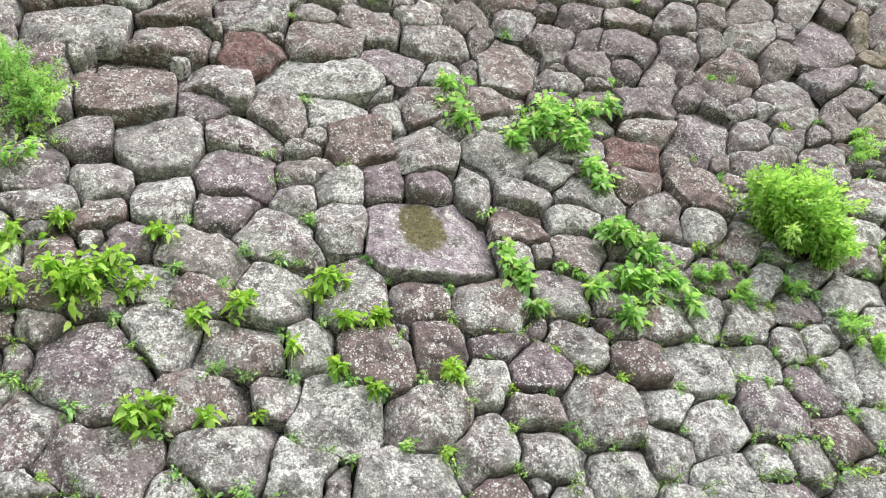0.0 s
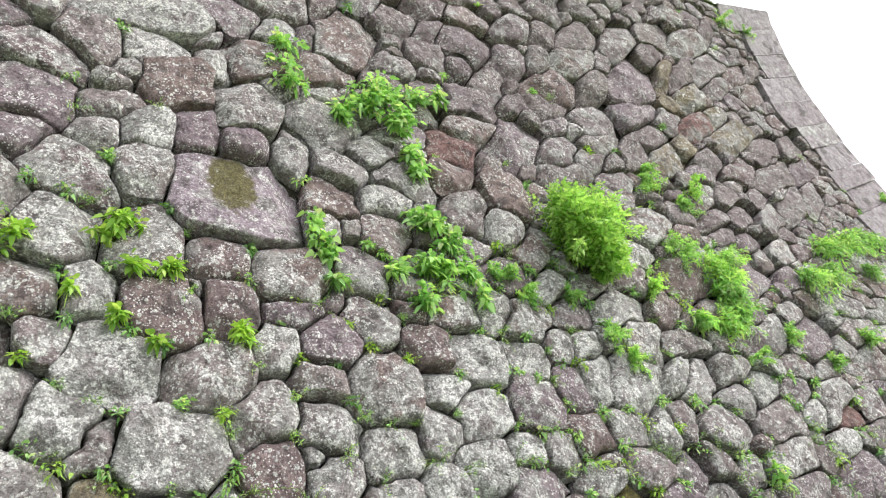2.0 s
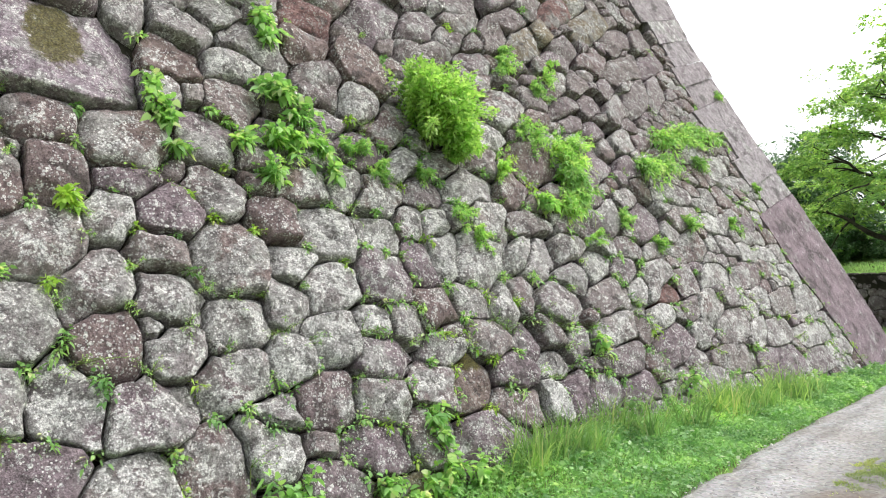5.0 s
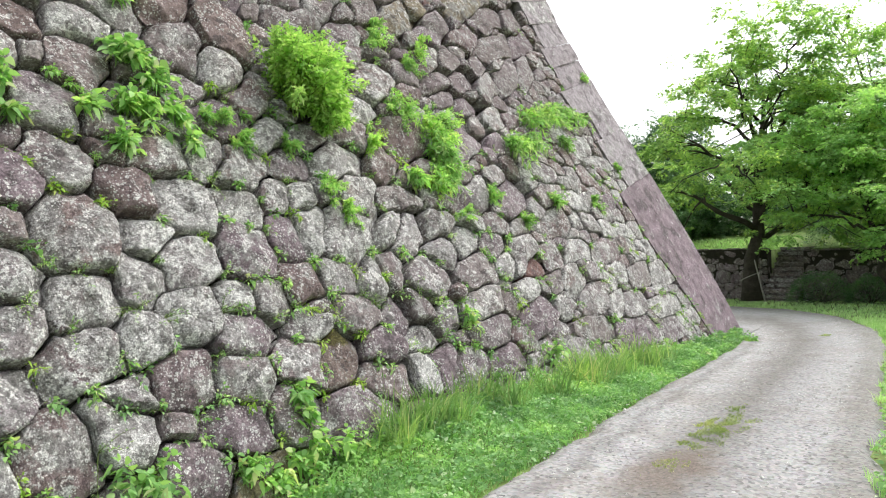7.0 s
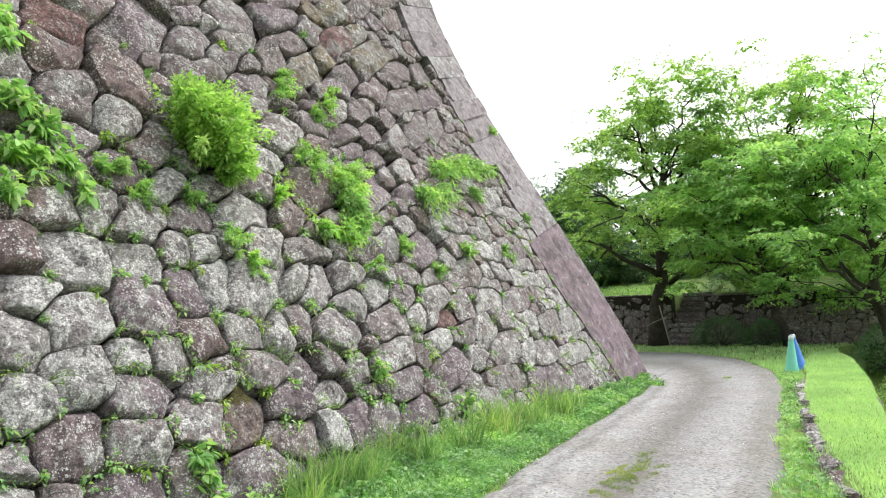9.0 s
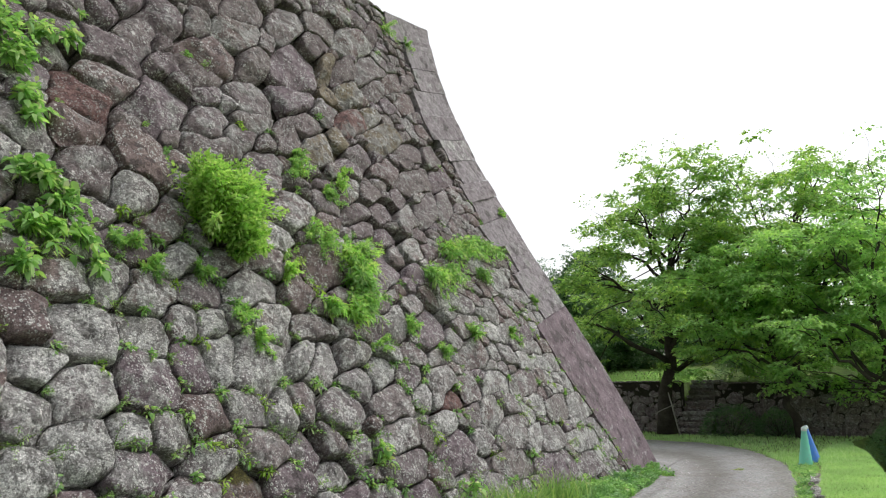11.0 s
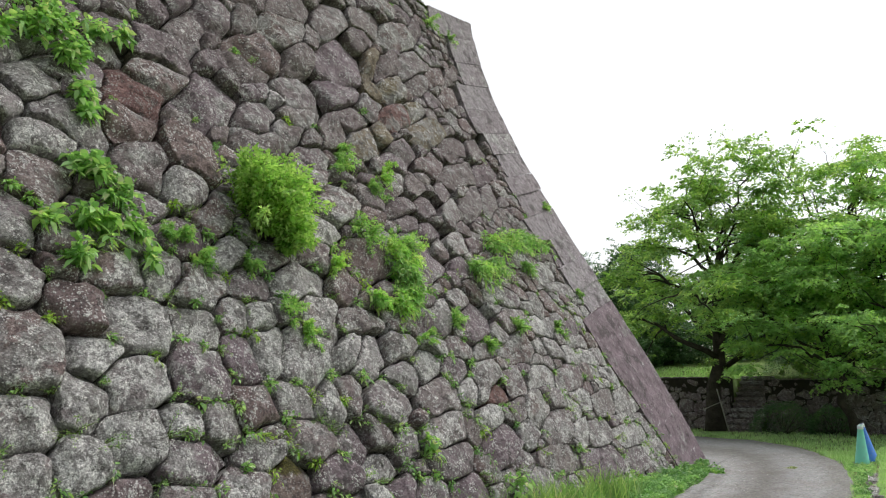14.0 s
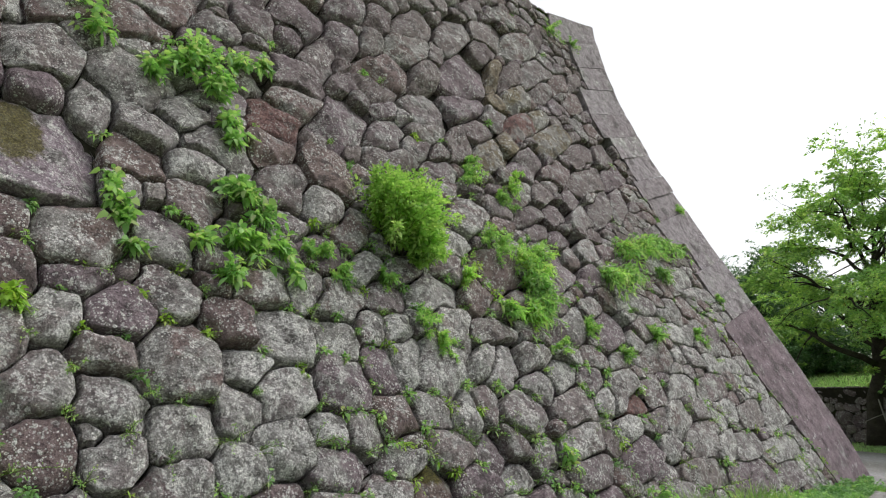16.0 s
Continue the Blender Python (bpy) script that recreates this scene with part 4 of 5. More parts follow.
KERB = [(-30, -4.5), (-6, -2.1), (0, -0.85), (5.8, 0.34), (6.9, 0.59), (8.1, 0.82), (9.9, 1.09), (12.3, 1.44), (15.9, 1.75), (18, 2.1)]
DROP = [(-30, -6.5), (-6, -3.4), (0, -1.9), (5.8, -0.5), (8.6, 0.15), (10.5, 0.4), (14.7, 0.7), (19.4, 1.2), (23.3, 2.0), (26, 1.8), (40, 0)]


def ramp_to(a, b, t):
    t = min(max(t, 0.0), 1.0)
    t = t * t * (3 - 2 * t)
    return a + (b - a) * t


def ground_height(x, y):
    kerb = float(np.interp(x, [p[0] for p in KERB], [p[1] for p in KERB]))
    drop = float(np.interp(x, [p[0] for p in DROP], [p[1] for p in DROP]))
    h = 0.0
    if x < 26 and y < kerb + 0.1:
        rise = 0.15 * (1.0 - ramp_to(0, 1, (x - 20) / 4)) + 0.0
        h = ramp_to(0.0, rise, (kerb + 0.06 - y) / 0.14)
    if y < drop:
        h = ramp_to(h, -2.4, (drop - y) / 0.7)
    if y > along(ROAD_LEFT, x) + 0.1 and x < 14.5:
        h += ramp_to(0, 0.10, (y - along(ROAD_LEFT, x)) / 1.2)
    if x < 6 and y > along(ROAD_LEFT, x):
        h -= 0.5 * ramp_to(0, 1, (5.2 - x) / 2.6) * ramp_to(0, 1, (y - along(ROAD_LEFT, x)) / 1.2)
    if x > 28.2 and y > 0.4:
        edge = 29.9 if 6.2 < y < 7.6 else 28.3
        h = ramp_to(h, 1.85, (x - edge) / 0.2) + 1.6 * max(0.0, min(1.0, (x - 30.5) / 8))
    return h + 0.015 * noise.noise(Vector((x * 1.3, y * 1.3, 0)))


xs = [-900, -300, -120, -60, -30] + [-12 + 0.4 * i for i in range(30)] + [0.2 * i for i in range(170)] + [34.5, 36, 40, 46, 55, 70, 100, 180, 400, 900]
ys = [-900, -300, -120, -60, -30, -16, -10, -7, -5] + [-4 + 0.15 * i for i in range(80)] + [8.3 + 0.6 * i for i in range(20)] + [21, 25, 30, 40, 60, 100, 200, 400, 900]
gv = [Vector((x, y, ground_height(x, y) - 0.03)) for y in ys for x in xs]
gf = []
for j in range(len(ys) - 1):
    for i in range(len(xs) - 1):
        a = j * len(xs) + i
        gf.append((a, a + 1, a + len(xs) + 1, a + len(xs)))
tagged(new("ground", mesh_of("ground", gv, gf, soil_mat, True)), "grassy earth ground round the castle wall", "ground", kind="structure")


def blend_line(a, b, k):
    """Stations that pair the two road edges point by point."""
    out = []
    for (p, q), (r, s) in zip(zip(a, a[1:]), zip(b, b[1:])):
        n = max(2, int(max(math.dist(p, q), math.dist(r, s)) / k))
        for i in range(n):
            t = i / n
            out.append((p[0] + (q[0] - p[0]) * t, p[1] + (q[1] - p[1]) * t, r[0] + (s[0] - r[0]) * t, r[1] + (s[1] - r[1]) * t))
    return out


rv, rf = [], []
stations = blend_line(ROAD_LEFT, ROAD_RIGHT, 0.25)
ACROSS = 22
for i, (ax, ay, bx, by) in enumerate(stations):
    ja, jb = 0.10 * noise.noise(Vector((ax * 1.7, ay * 1.7, 3))) + 0.05 * noise.noise(Vector((ax * 6, ay * 6, 3))), 0.12 * noise.noise(Vector((bx * 1.5, by * 1.5, 7)))
    for j in range(ACROSS + 1):
        t = j / ACROSS
        x, y = ax + (bx - ax) * t, ay + ja + (by + jb - ay - ja) * t
        rut = -0.02 * (math.exp(-((t - 0.28) / 0.09) ** 2) + math.exp(-((t - 0.75) / 0.09) ** 2))
        rv.append(Vector((x, y, 0.018 + rut * 0.8 + 0.006 * noise.noise(Vector((x * 1.2, y * 2, 1))) - 0.05 * (t == 0 or t == 1))))
for i in range(len(stations) - 1):
    for j in range(ACROSS):
        a = i * (ACROSS + 1) + j
        rf.append((a, a + 1, a + ACROSS + 2, a + ACROSS + 1))
road_mesh = mesh_of("road", rv, rf, road_mat, True)
worn = road_mesh.attributes.new("across", "FLOAT", "POINT")
worn.data.foreach_set("value", [(k % (ACROSS + 1)) / ACROSS for k in range(len(rv))])
tagged(new("road", road_mesh), "worn grey gravel track with wheel ruts", "road", kind="structure")

# loose pebbles, thicker along the edges of the track
heap = Heap()
rng = np.random.default_rng(31)
for i in range(9000):
    k = int(rng.integers(0, len(stations)))
    ax, ay, bx, by = stations[k]
    if not 2.5 < ax < 15:
        continue
    t = rng.choice([rng.beta(1, 5), 1 - rng.beta(1, 6), rng.random()])
    x, y = ax + (bx - ax) * t + rng.uniform(-0.12, 0.12), ay + (by - ay) * t
    if rng.random() < 0.12:
        x, y = rng.normal(8.4, 0.5), rng.normal(2.0, 0.28)
    r = rng.uniform(0.004, 0.011) * (1.7 if rng.random() < 0.06 else 1)
    a = rng.uniform(0, 6.28)
    d1, d2 = Vector((math.cos(a), math.sin(a), 0)) * r * rng.uniform(0.8, 1.5), Vector((-math.sin(a), math.cos(a), 0)) * r
    c, up = Vector((x, y, 0.012)), Vector((0, 0, r * rng.uniform(0.7, 1.1)))
    heap.add([c + d1, c + d2, c - d1, c - d2, c + up + d1 * 0.3 + d2 * 0.2, c + up * 0.8 - d1 * 0.35], [(0, 1, 4), (1, 5, 4), (1, 2, 5), (2, 3, 5), (3, 4, 5), (3, 0, 4)])
tagged(new("pebbles", mesh_of("pebbles", heap.verts, heap.faces, pebble_mat)), "loose pale grey pebbles on the gravel track", "gravel", kind="stuff")

# ---- leaves ----
def polys_of(name, corners, material):
    """A mesh of loose polygons from an array of shape (count, corners, 3)."""
    corners = np.asarray(corners, dtype=np.float32)
    k, c = corners.shape[:2]
    me = bpy.data.meshes.new(name)
    me.vertices.add(c * k), me.loops.add(c * k), me.polygons.add(k)
    me.vertices.foreach_set("co", corners.ravel())
    me.loops.foreach_set("vertex_index", np.arange(c * k, dtype=np.int32))
    me.polygons.foreach_set("loop_start", np.arange(0, c * k, c, dtype=np.int32))
    me.materials.append(material)
    me.update(calc_edges=True)
    return me


def unit(v):
    return v / np.maximum(np.linalg.norm(v, axis=-1, keepdims=True), 1e-9)


def leaves_at(rng, base, way, length, width, corners=6, droop=0.25):
    """Pointed leaves: base and way are (count, 3); length and width (count,)."""
    way = unit(way)
    side = unit(np.cross(way, rng.normal(size=way.shape) * 0.5 + np.array([0, 0, 1.0])))
    down = np.array([0, 0, -1.0])
    l, w = length[:, None], width[:, None]
    tip = base + way * l + down * l * droop
    if corners == 4:
        mid = base + way * l * 0.45 - down * l * 0.03
        return np.stack([base, mid + side * w / 2, tip, mid - side * w / 2], 1)
    m1, m2 = base + way * l * 0.25, base + way * l * 0.62 + down * l * droop * 0.3
    return np.stack([base, m1 + side * w * 0.46, m2 + side * w * 0.36, tip, m2 - side * w * 0.36, m1 - side * w * 0.46], 1)


def stems(rng, count, root, axis, spread, length, sag, steps=7):
    """Arching stems from one root. Returns an array (count, steps, 3)."""
    d = unit(np.asarray(axis)[None, :] + rng.normal(size=(count, 3)) * spread)
    ln = length * rng.uniform(0.55, 1.05, size=(count, 1))
    t = np.linspace(0, 1, steps)
    p = root[None, None, :] + d[:, None, :] * (ln[:, None] * t[None, :, None])
    p[:, :, 2] -= sag * ln * t[None, :] ** 2
    p += np.cumsum(rng.normal(size=p.shape) * 0.012 * length, axis=1) * t[None, :, None]
    return p


def stem_mesh(paths, thick):
    heap = Heap()
    for p in paths:
        heap.add(*tube([Vector(q) for q in p], [thick * (1 - 0.75 * i / (len(p) - 1)) for i in range(len(p))], 4))
    return mesh_of("stem", heap.verts, heap.faces, stem_mat, True)


def feathery_plant(rng, root, axis, size, count, name="feathery_shrub", material=None, leaf=0.046, per=110, label="", spread=0.55, sag=0.25, slim=1.0):
    paths = stems(rng, count, np.array(root), axis, spread, size, sag, 8)
    base, way = [], []
    for p in paths:
        t = rng.uniform(0.12, 1.0, per) * (len(p) - 1)
        i = np.minimum(t.astype(int), len(p) - 2)
        q = p[i] + (p[i + 1] - p[i]) * (t - i)[:, None]
        d = unit(p[i + 1] - p[i]) * 0.6 + rng.normal(size=q.shape) * 0.75 + np.array([0, 0, 0.25])
        base.append(q + unit(d) * rng.uniform(0, 0.07, (per, 1)) * size), way.append(d)
    base, way = np.concatenate(base), np.concatenate(way)
    n = len(base)
    thing = new(name)
    tagged(part("stem", stem_mesh(paths, 0.004 * (0.6 + size)), thing), kind="stuff")
    part("foliage", polys_of("foliage", leaves_at(rng, base, way, rng.uniform(0.7, 1.4, n) * leaf, rng.uniform(0.35, 0.5, n) * leaf * slim, 4), material or fern_leaf), thing)
    return tagged(thing, label, "plant")


def broadleaf_plant(rng, root, axis, size, count, name="broadleaf_weed", material=None, leaf=0.092, per=12, label="", spread=0.5, sag=0.3, slim=1.0):
    paths = stems(rng, count, np.array(root), axis, spread, size, sag, 7)
    base, way = [], []
    for p in paths:
        t = np.linspace(0.2, 0.999, per) * (len(p) - 1)
        i = np.minimum(t.astype(int), len(p) - 2)
        q = p[i] + (p[i + 1] - p[i]) * (t - i)[:, None]
        d = rng.normal(size=q.shape) + np.array([0, -0.25, 0.15]) + unit(p[i + 1] - p[i]) * 0.4
        base.append(q + unit(d) * 0.02), way.append(d)
    base, way = np.concatenate(base), np.concatenate(way)
    n = len(base)
    ln = rng.uniform(0.6, 1.25, n) * leaf
    thing = new(name)
    tagged(part("stem", stem_mesh(paths, 0.0035 * (0.7 + size)), thing), kind="stuff")
    part("foliage", polys_of("foliage", leaves_at(rng, base, way, ln, ln * rng.uniform(0.5, 0.68, n) * slim, 6, 0.45), material or weed_leaf), thing)
    return tagged(thing, label, "plant")


rng = np.random.default_rng(4)
OUT = np.array([0.0, -0.75, 0.5])
# (u, s, reach, stems)
FERNS = [(-2.03, 5.5, 0.5, 26), (-2.2, 5.85, 0.45, 22), (-1.85, 5.3, 0.4, 20), (3.73, 3.05, 0.22, 14), (3.96, 2.85, 0.18, 12), (4.5, 2.9, 0.17, 12),
         (10.78, 9.4, 0.35, 14), (11.48, 9.3, 0.2, 8), (6.62, 4.75, 0.26, 14), (6.66, 5.0, 0.2, 11), (7.06, 4.5, 0.2, 10), (7.45, 4.75, 0.18, 10), (7.66, 5.03, 0.16, 8),
         (6.35, 3.66, 0.26, 14), (6.62, 3.62, 0.28, 14), (6.92, 3.5, 0.3, 15), (7.3, 3.6, 0.3, 14), (9.29, 2.61, 0.2, 11), (7.73, 2.54, 0.2, 11), (7.03, 2.25, 0.16, 10),
         (10.69, 2.64, 0.16, 10), (12.25, 3.47, 0.16, 10), (12.77, 5.54, 0.16, 10), (5.04, 2.2, 0.16, 10), (8.35, 2.23, 0.16, 10), (4.85, 2.45, 0.24, 14), (5.76, 3.08, 0.2, 11)]
for u, s, size, k in FERNS:
    feathery_plant(rng, face_point(u, s, -0.03), OUT, size * 1.2, k, leaf=0.044, per=62, spread=0.75, label="dense feathery light green shrub rooted between the wall stones")
# drooping tufts with longer leaves
DROOPING = [(7.05, 3.3, 0.36, 26), (6.95, 3.05, 0.42, 30), (6.85, 2.8, 0.40, 28), (6.62, 2.62, 0.36, 24), (6.25, 2.72, 0.24, 14),
            (9.6, 4.05, 0.50, 26), (10.2, 4.2, 0.55, 28), (10.8, 4.3, 0.55, 26), (8.8, 3.45, 0.46, 26), (9.35, 3.6, 0.45, 22), (11.4, 4.35, 0.42, 18), (10.5, 3.75, 0.30, 12)]
for u, s, size, k in DROOPING:
    broadleaf_plant(rng, face_point(u, s, -0.03), OUT + np.array([0, 0.05, 0.35]), size, k, name="drooping_shrub", material=fern_leaf, leaf=0.085, per=22, slim=0.55, spread=0.6, sag=0.55, label="drooping light green leafy tuft rooted between the wall stones")
for u, s, size, k in [(4.80, 3.32, 0.85, 80), (4.98, 3.5, 0.78, 70), (4.72, 3.55, 0.75, 55), (5.05, 3.12, 0.55, 50)]:
    feathery_plant(rng, face_point(u, s, -0.03), np.array([-0.03, -0.42, 0.85]), size, k, name="upright_shrub", material=shrub_leaf, leaf=0.054, per=85, spread=0.31, sag=0.14, slim=1.45, label="dense upright light green shrub rooted between the wall stones")
BROAD = [(3.09, 3.5, 0.34, 18), (3.0, 3.62, 0.26, 10), (3.21, 3.3, 0.32, 16), (2.9, 3.05, 0.30, 14), (3.11, 2.95, 0.32, 16), (2.78, 2.68, 0.26, 10), (3.32, 3.0, 0.28, 12), (2.62, 3.0, 0.18, 8), (3.45, 2.75, 0.2, 6),
         (2.45, 4.9, 0.28, 12), (2.72, 5.05, 0.42, 20), (2.95, 5.2, 0.45, 22), (3.04, 4.85, 0.38, 18), (3.1, 4.45, 0.28, 14), (3.08, 4.2, 0.2, 8), (3.68, 5.45, 0.28, 7), (3.4, 5.35, 0.3, 9),
         (1.95, 5.8, 0.24, 8), (1.95, 5.5, 0.2, 6), (1.97, 5.2, 0.26, 9), (1.93, 3.5, 0.14, 4), (1.97, 3.3, 0.24, 10), (2.0, 3.1, 0.2, 8), (2.05, 2.85, 0.14, 5),
         (3.8, 0.5, 0.2, 7), (3.78, 0.3, 0.22, 7), (3.85, 0.1, 0.24, 8), (3.65, -0.05, 0.24, 8), (3.4, -0.1, 0.22, 7), (3.2, 0.05, 0.2, 6), (4.3, -0.1, 0.24, 7), (4.15, -0.1, 0.4, 10),
         (2.43, 0.1, 0.4, 14), (7.7, 0.4, 0.3, 7), (9.33, 2.55, 0.3, 6), (6.34, 1, 0.18, 5), (-2, 4.6, 0.4, 8)]
for u, s, size, k in BROAD:
    broadleaf_plant(rng, face_point(u, s, -0.03), OUT + np.array([0, 0.1, 0.25]), size, k, leaf=0.088, label="broad-leaved green weed growing from a wall joint")
LIME = [(-1.34, 3.3, 0.34, 26), (-1.5, 3.4, 0.3, 18), (-1.2, 3.45, 0.28, 16), (-1.87, 3.75, 0.3, 12), (-1.85, 3.3, 0.35, 14), (0.42, 3.25, 0.24, 14), (0.3, 3.1, 0.14, 6), (-0.23, 3.03, 0.2, 12), (-0.57, 2.92, 0.16, 8),
        (0.5, 2.82, 0.14, 6), (0.76, 2.82, 0.16, 8), (1.23, 2.34, 0.14, 8), (-0.94, 2.2, 0.2, 12), (-0.75, 2.24, 0.14, 6), (0.1, 2.66, 0.12, 4), (0.4, 2.43, 0.1, 5), (0.64, 2.25, 0.1, 4), (-0.82, 3.82, 0.16, 5), (-0.95, 3.26, 0.13, 4), (-0.5, 2.12, 0.1, 4), (-1.58, 4.0, 0.14, 6)]
for u, s, size, k in LIME:
    broadleaf_plant(rng, face_point(u, s, -0.03), OUT, size, k, material=lime_leaf, leaf=0.075, label="small yellow-green seedling in a joint of the wall")

# small weeds scattered along the joints, thicker towards the foot
js, is_ = np.nonzero((label[1:-1, 1:-1] != label[2:, 1:-1]) & (label[1:-1, 1:-1] != label[1:-1, 2:]))
pick = rng.permutation(len(js))
placed = []
for q in pick:
    u, s = origin[0] + 0.02 * (is_[q] + 1.5), origin[1] + 0.02 * (js[q] + 1.5)
    if u < -2.5 or u > rim_limit(s) or s < 0.0 or s > 9.5:
        continue
    chance = (0.95 * math.exp(-s / 1.5) + (0.25 if s < 3.5 else 0.012)) * (1.0 if u < 8 else 0.4)
    if rng.random() > chance or any((u - a) ** 2 + (s - b) ** 2 < 0.022 for a, b in placed):
        continue
    placed.append((u, s))
    if len(placed) > 540:
        break
    size = rng.uniform(0.08, 0.20) * (1.5 if s < 1.6 else 1.0)
    if rng.random() < 0.7:
        broadleaf_plant(rng, face_point(u, s, -0.05), OUT + np.array([0, 0, 0.2]), size * 0.62, int(rng.integers(4, 10)), name="joint_weed",
                        material=(herb_leaf, weed_leaf, lime_leaf)[min(int(rng.random() * 4) // 2 + (rng.random() < 0.35), 2)], leaf=0.042, per=7, spread=0.85, label="tiny green weed in a joint of the wall")
    else:
        feathery_plant(rng, face_point(u, s, -0.05), OUT, size * 1.1, 6, name="joint_fern", leaf=0.022, per=14, label="tiny fern tuft in a joint of the wall")

# ---- grass ----
def blades(rng, xy, height, width, lean_=0.5):
    """Bent grass blades on the ground; xy is (count, 2)."""
    n = len(xy)
    z = np.array([max(ground_height(x, y), -3) for x, y in xy]) - 0.03
    base = np.column_stack([xy, z])
    a = rng.uniform(0, 2 * math.pi, n)
    side = np.column_stack([np.cos(a), np.sin(a), np.zeros(n)])
    b = rng.uniform(0, 2 * math.pi, n)
    bend = np.column_stack([np.cos(b), np.sin(b), np.zeros(n)]) * (rng.uniform(0.1, 1, n) * lean_ * height)[:, None]
    up = np.array([0, 0, 1.0])
    h, w = height[:, None], width[:, None]
    mid = base + up * h * 0.6 + bend * 0.35
    tip = base + up * h * 0.95 + bend
    return np.stack([base - side * w / 2, mid - side * w * 0.4, tip, mid + side * w * 0.4, base + side * w / 2], 1)


def scatter(rng, count, x0, x1, low, high):
    x = x0 + (x1 - x0) * rng.random(count)
    t = rng.random(count)
    lo, hi = np.array([low(v) for v in x]), np.array([high(v) for v in x])
    return np.column_stack([x, lo + (hi - lo) * t])


def verge_low(x):
    return along(ROAD_LEFT, x) - 0.03 + 0.06 * noise.noise(Vector((x * 1.7, 0, 9))) + 0.06 * noise.noise(Vector((x * 7, 0, 9)))


xy = scatter(rng, 26000, -1, 14.6, verge_low, lambda x: FOOT + 0.05)
far_in = (xy[:, 1] - np.array([verge_low(v) for v in xy[:, 0]])) / 1.2
h = rng.uniform(0.04, 0.125, len(xy)) * (0.6 + 0.8 * np.clip(far_in, 0, 1)) * np.array([0.8 + 1.1 * max(0, noise.noise(Vector((x * 2.6, y * 2.6, 6)))) for x, y in xy])
tagged(new("verge_grass", polys_of("verge_grass", blades(rng, xy, h, rng.uniform(0.006, 0.012, len(xy)), 1.0), grass_leaf)), "low green grass and clover along the wall foot", "grass", kind="stuff")
xy = scatter(rng, 3000, 4.3, 10.0, lambda x: FOOT - 0.6, lambda x: FOOT - 0.03)
clump = np.array([noise.noise(Vector((x * 2.3, y * 2.3, 4))) for x, y in xy]) > 0.08
xy = xy[clump]
tagged(new("tall_grass", polys_of("tall_grass", blades(rng, xy, rng.uniform(0.18, 0.52, len(xy)), rng.uniform(0.009, 0.018, len(xy)), 1.0), tall_leaf)), "tall arching grass at the wall foot", "grass", kind="stuff")
# clover and small herbs in the verge
xy = scatter(rng, 86000, -1, 14.6, lambda x: verge_low(x) + 0.02, lambda x: FOOT)
n = len(xy)
base = np.column_stack([xy, [ground_height(x, y) + 0.01 for x, y in xy] + rng.uniform(0.0, 1.0, n) * (0.06 + 0.10 * np.clip((xy[:, 1] - 3.4), 0, 1)) * np.array([0.6 + 1.2 * max(0.0, noise.noise(Vector((x * 3.1, y * 3.1, 15)))) for x, y in xy])])
way = rng.normal(size=(n, 3)) * np.array([1, 1, 0.35]) + np.array([0, 0, 0.2])
ln = rng.uniform(0.012, 0.036, n) * np.where(rng.random(n) < 0.15, 2.0, 1.0)
tagged(new("verge_herbs", polys_of("verge_herbs", leaves_at(rng, base, way, ln, ln * 0.7, 6), herb_leaf)), "clover and small herbs along the gravel edge", "grass", kind="stuff")
# taller weeds along the foot of the wall
for i in range(64):
    x = rng.uniform(2.0, 14.2) if i < 46 else rng.uniform(9.0, 14.1)
    y = FOOT - rng.uniform(0.02, 0.55 if i < 46 else 0.15)
    root = Vector((x, y, ground_height(x, y) - 0.02))
    size = rng.uniform(0.12, 0.32)
    if rng.random() < 0.65:
        broadleaf_plant(rng, root, np.array([0, -0.3, 1.0]), size, int(rng.integers(4, 9)), name="foot_weed", material=weed_leaf if rng.random() < 0.3 else herb_leaf, leaf=0.075, per=9, spread=0.6, label="leafy green weed at the foot of the wall")
    else:
        feathery_plant(rng, root, np.array([0, -0.4, 0.8]), size * 1.2, 9, name="foot_fern", leaf=0.035, per=50, spread=0.7, sag=0.6, label="arching green fern at the foot of the wall")
# lawn strip
def along_right(xy):
    return np.array([along(ROAD_RIGHT, x) for x in xy[:, 0]])


def at_line(line):
    return lambda x: float(np.interp(x, [p[0] for p in line], [p[1] for p in line]))


xy = scatter(rng, 60000, 3.6, 25, lambda x: at_line(DROP)(x) - 0.1, lambda x: at_line(KERB)(x) - 0.03 + 0.08 * noise.noise(Vector((x * 3, 0, 21))))
tagged(new("lawn", polys_of("lawn", blades(rng, xy, rng.uniform(0.02, 0.055, len(xy)), rng.uniform(0.005, 0.010, len(xy)), 1.1), lawn_leaf)), "bright short lawn on the raised bank beside the track", "grass", kind="stuff")
xy = scatter(rng, 20000, 4, 20, lambda x: at_line(KERB)(x) + 0.02, lambda x: along(ROAD_RIGHT, x) + 0.08)
t = (along_right(xy) - xy[:, 1]) / 0.35
rag = np.array([noise.noise(Vector((x * 3.1, y * 5, 12))) for x, y in xy])
keep = rag > 0.18 - 0.6 * np.clip(t, 0, 1)
xy, rag = xy[keep], rag[keep]
tagged(new("kerb_grass", polys_of("kerb_grass", blades(rng, xy, rng.uniform(0.03, 0.10, len(xy)) * (1 + 1.6 * np.clip(rag, 0, 1)), rng.uniform(0.006, 0.012, len(xy)), 0.8), lawn_leaf)), "weedy grass between gravel and kerb stones", "grass", kind="stuff")
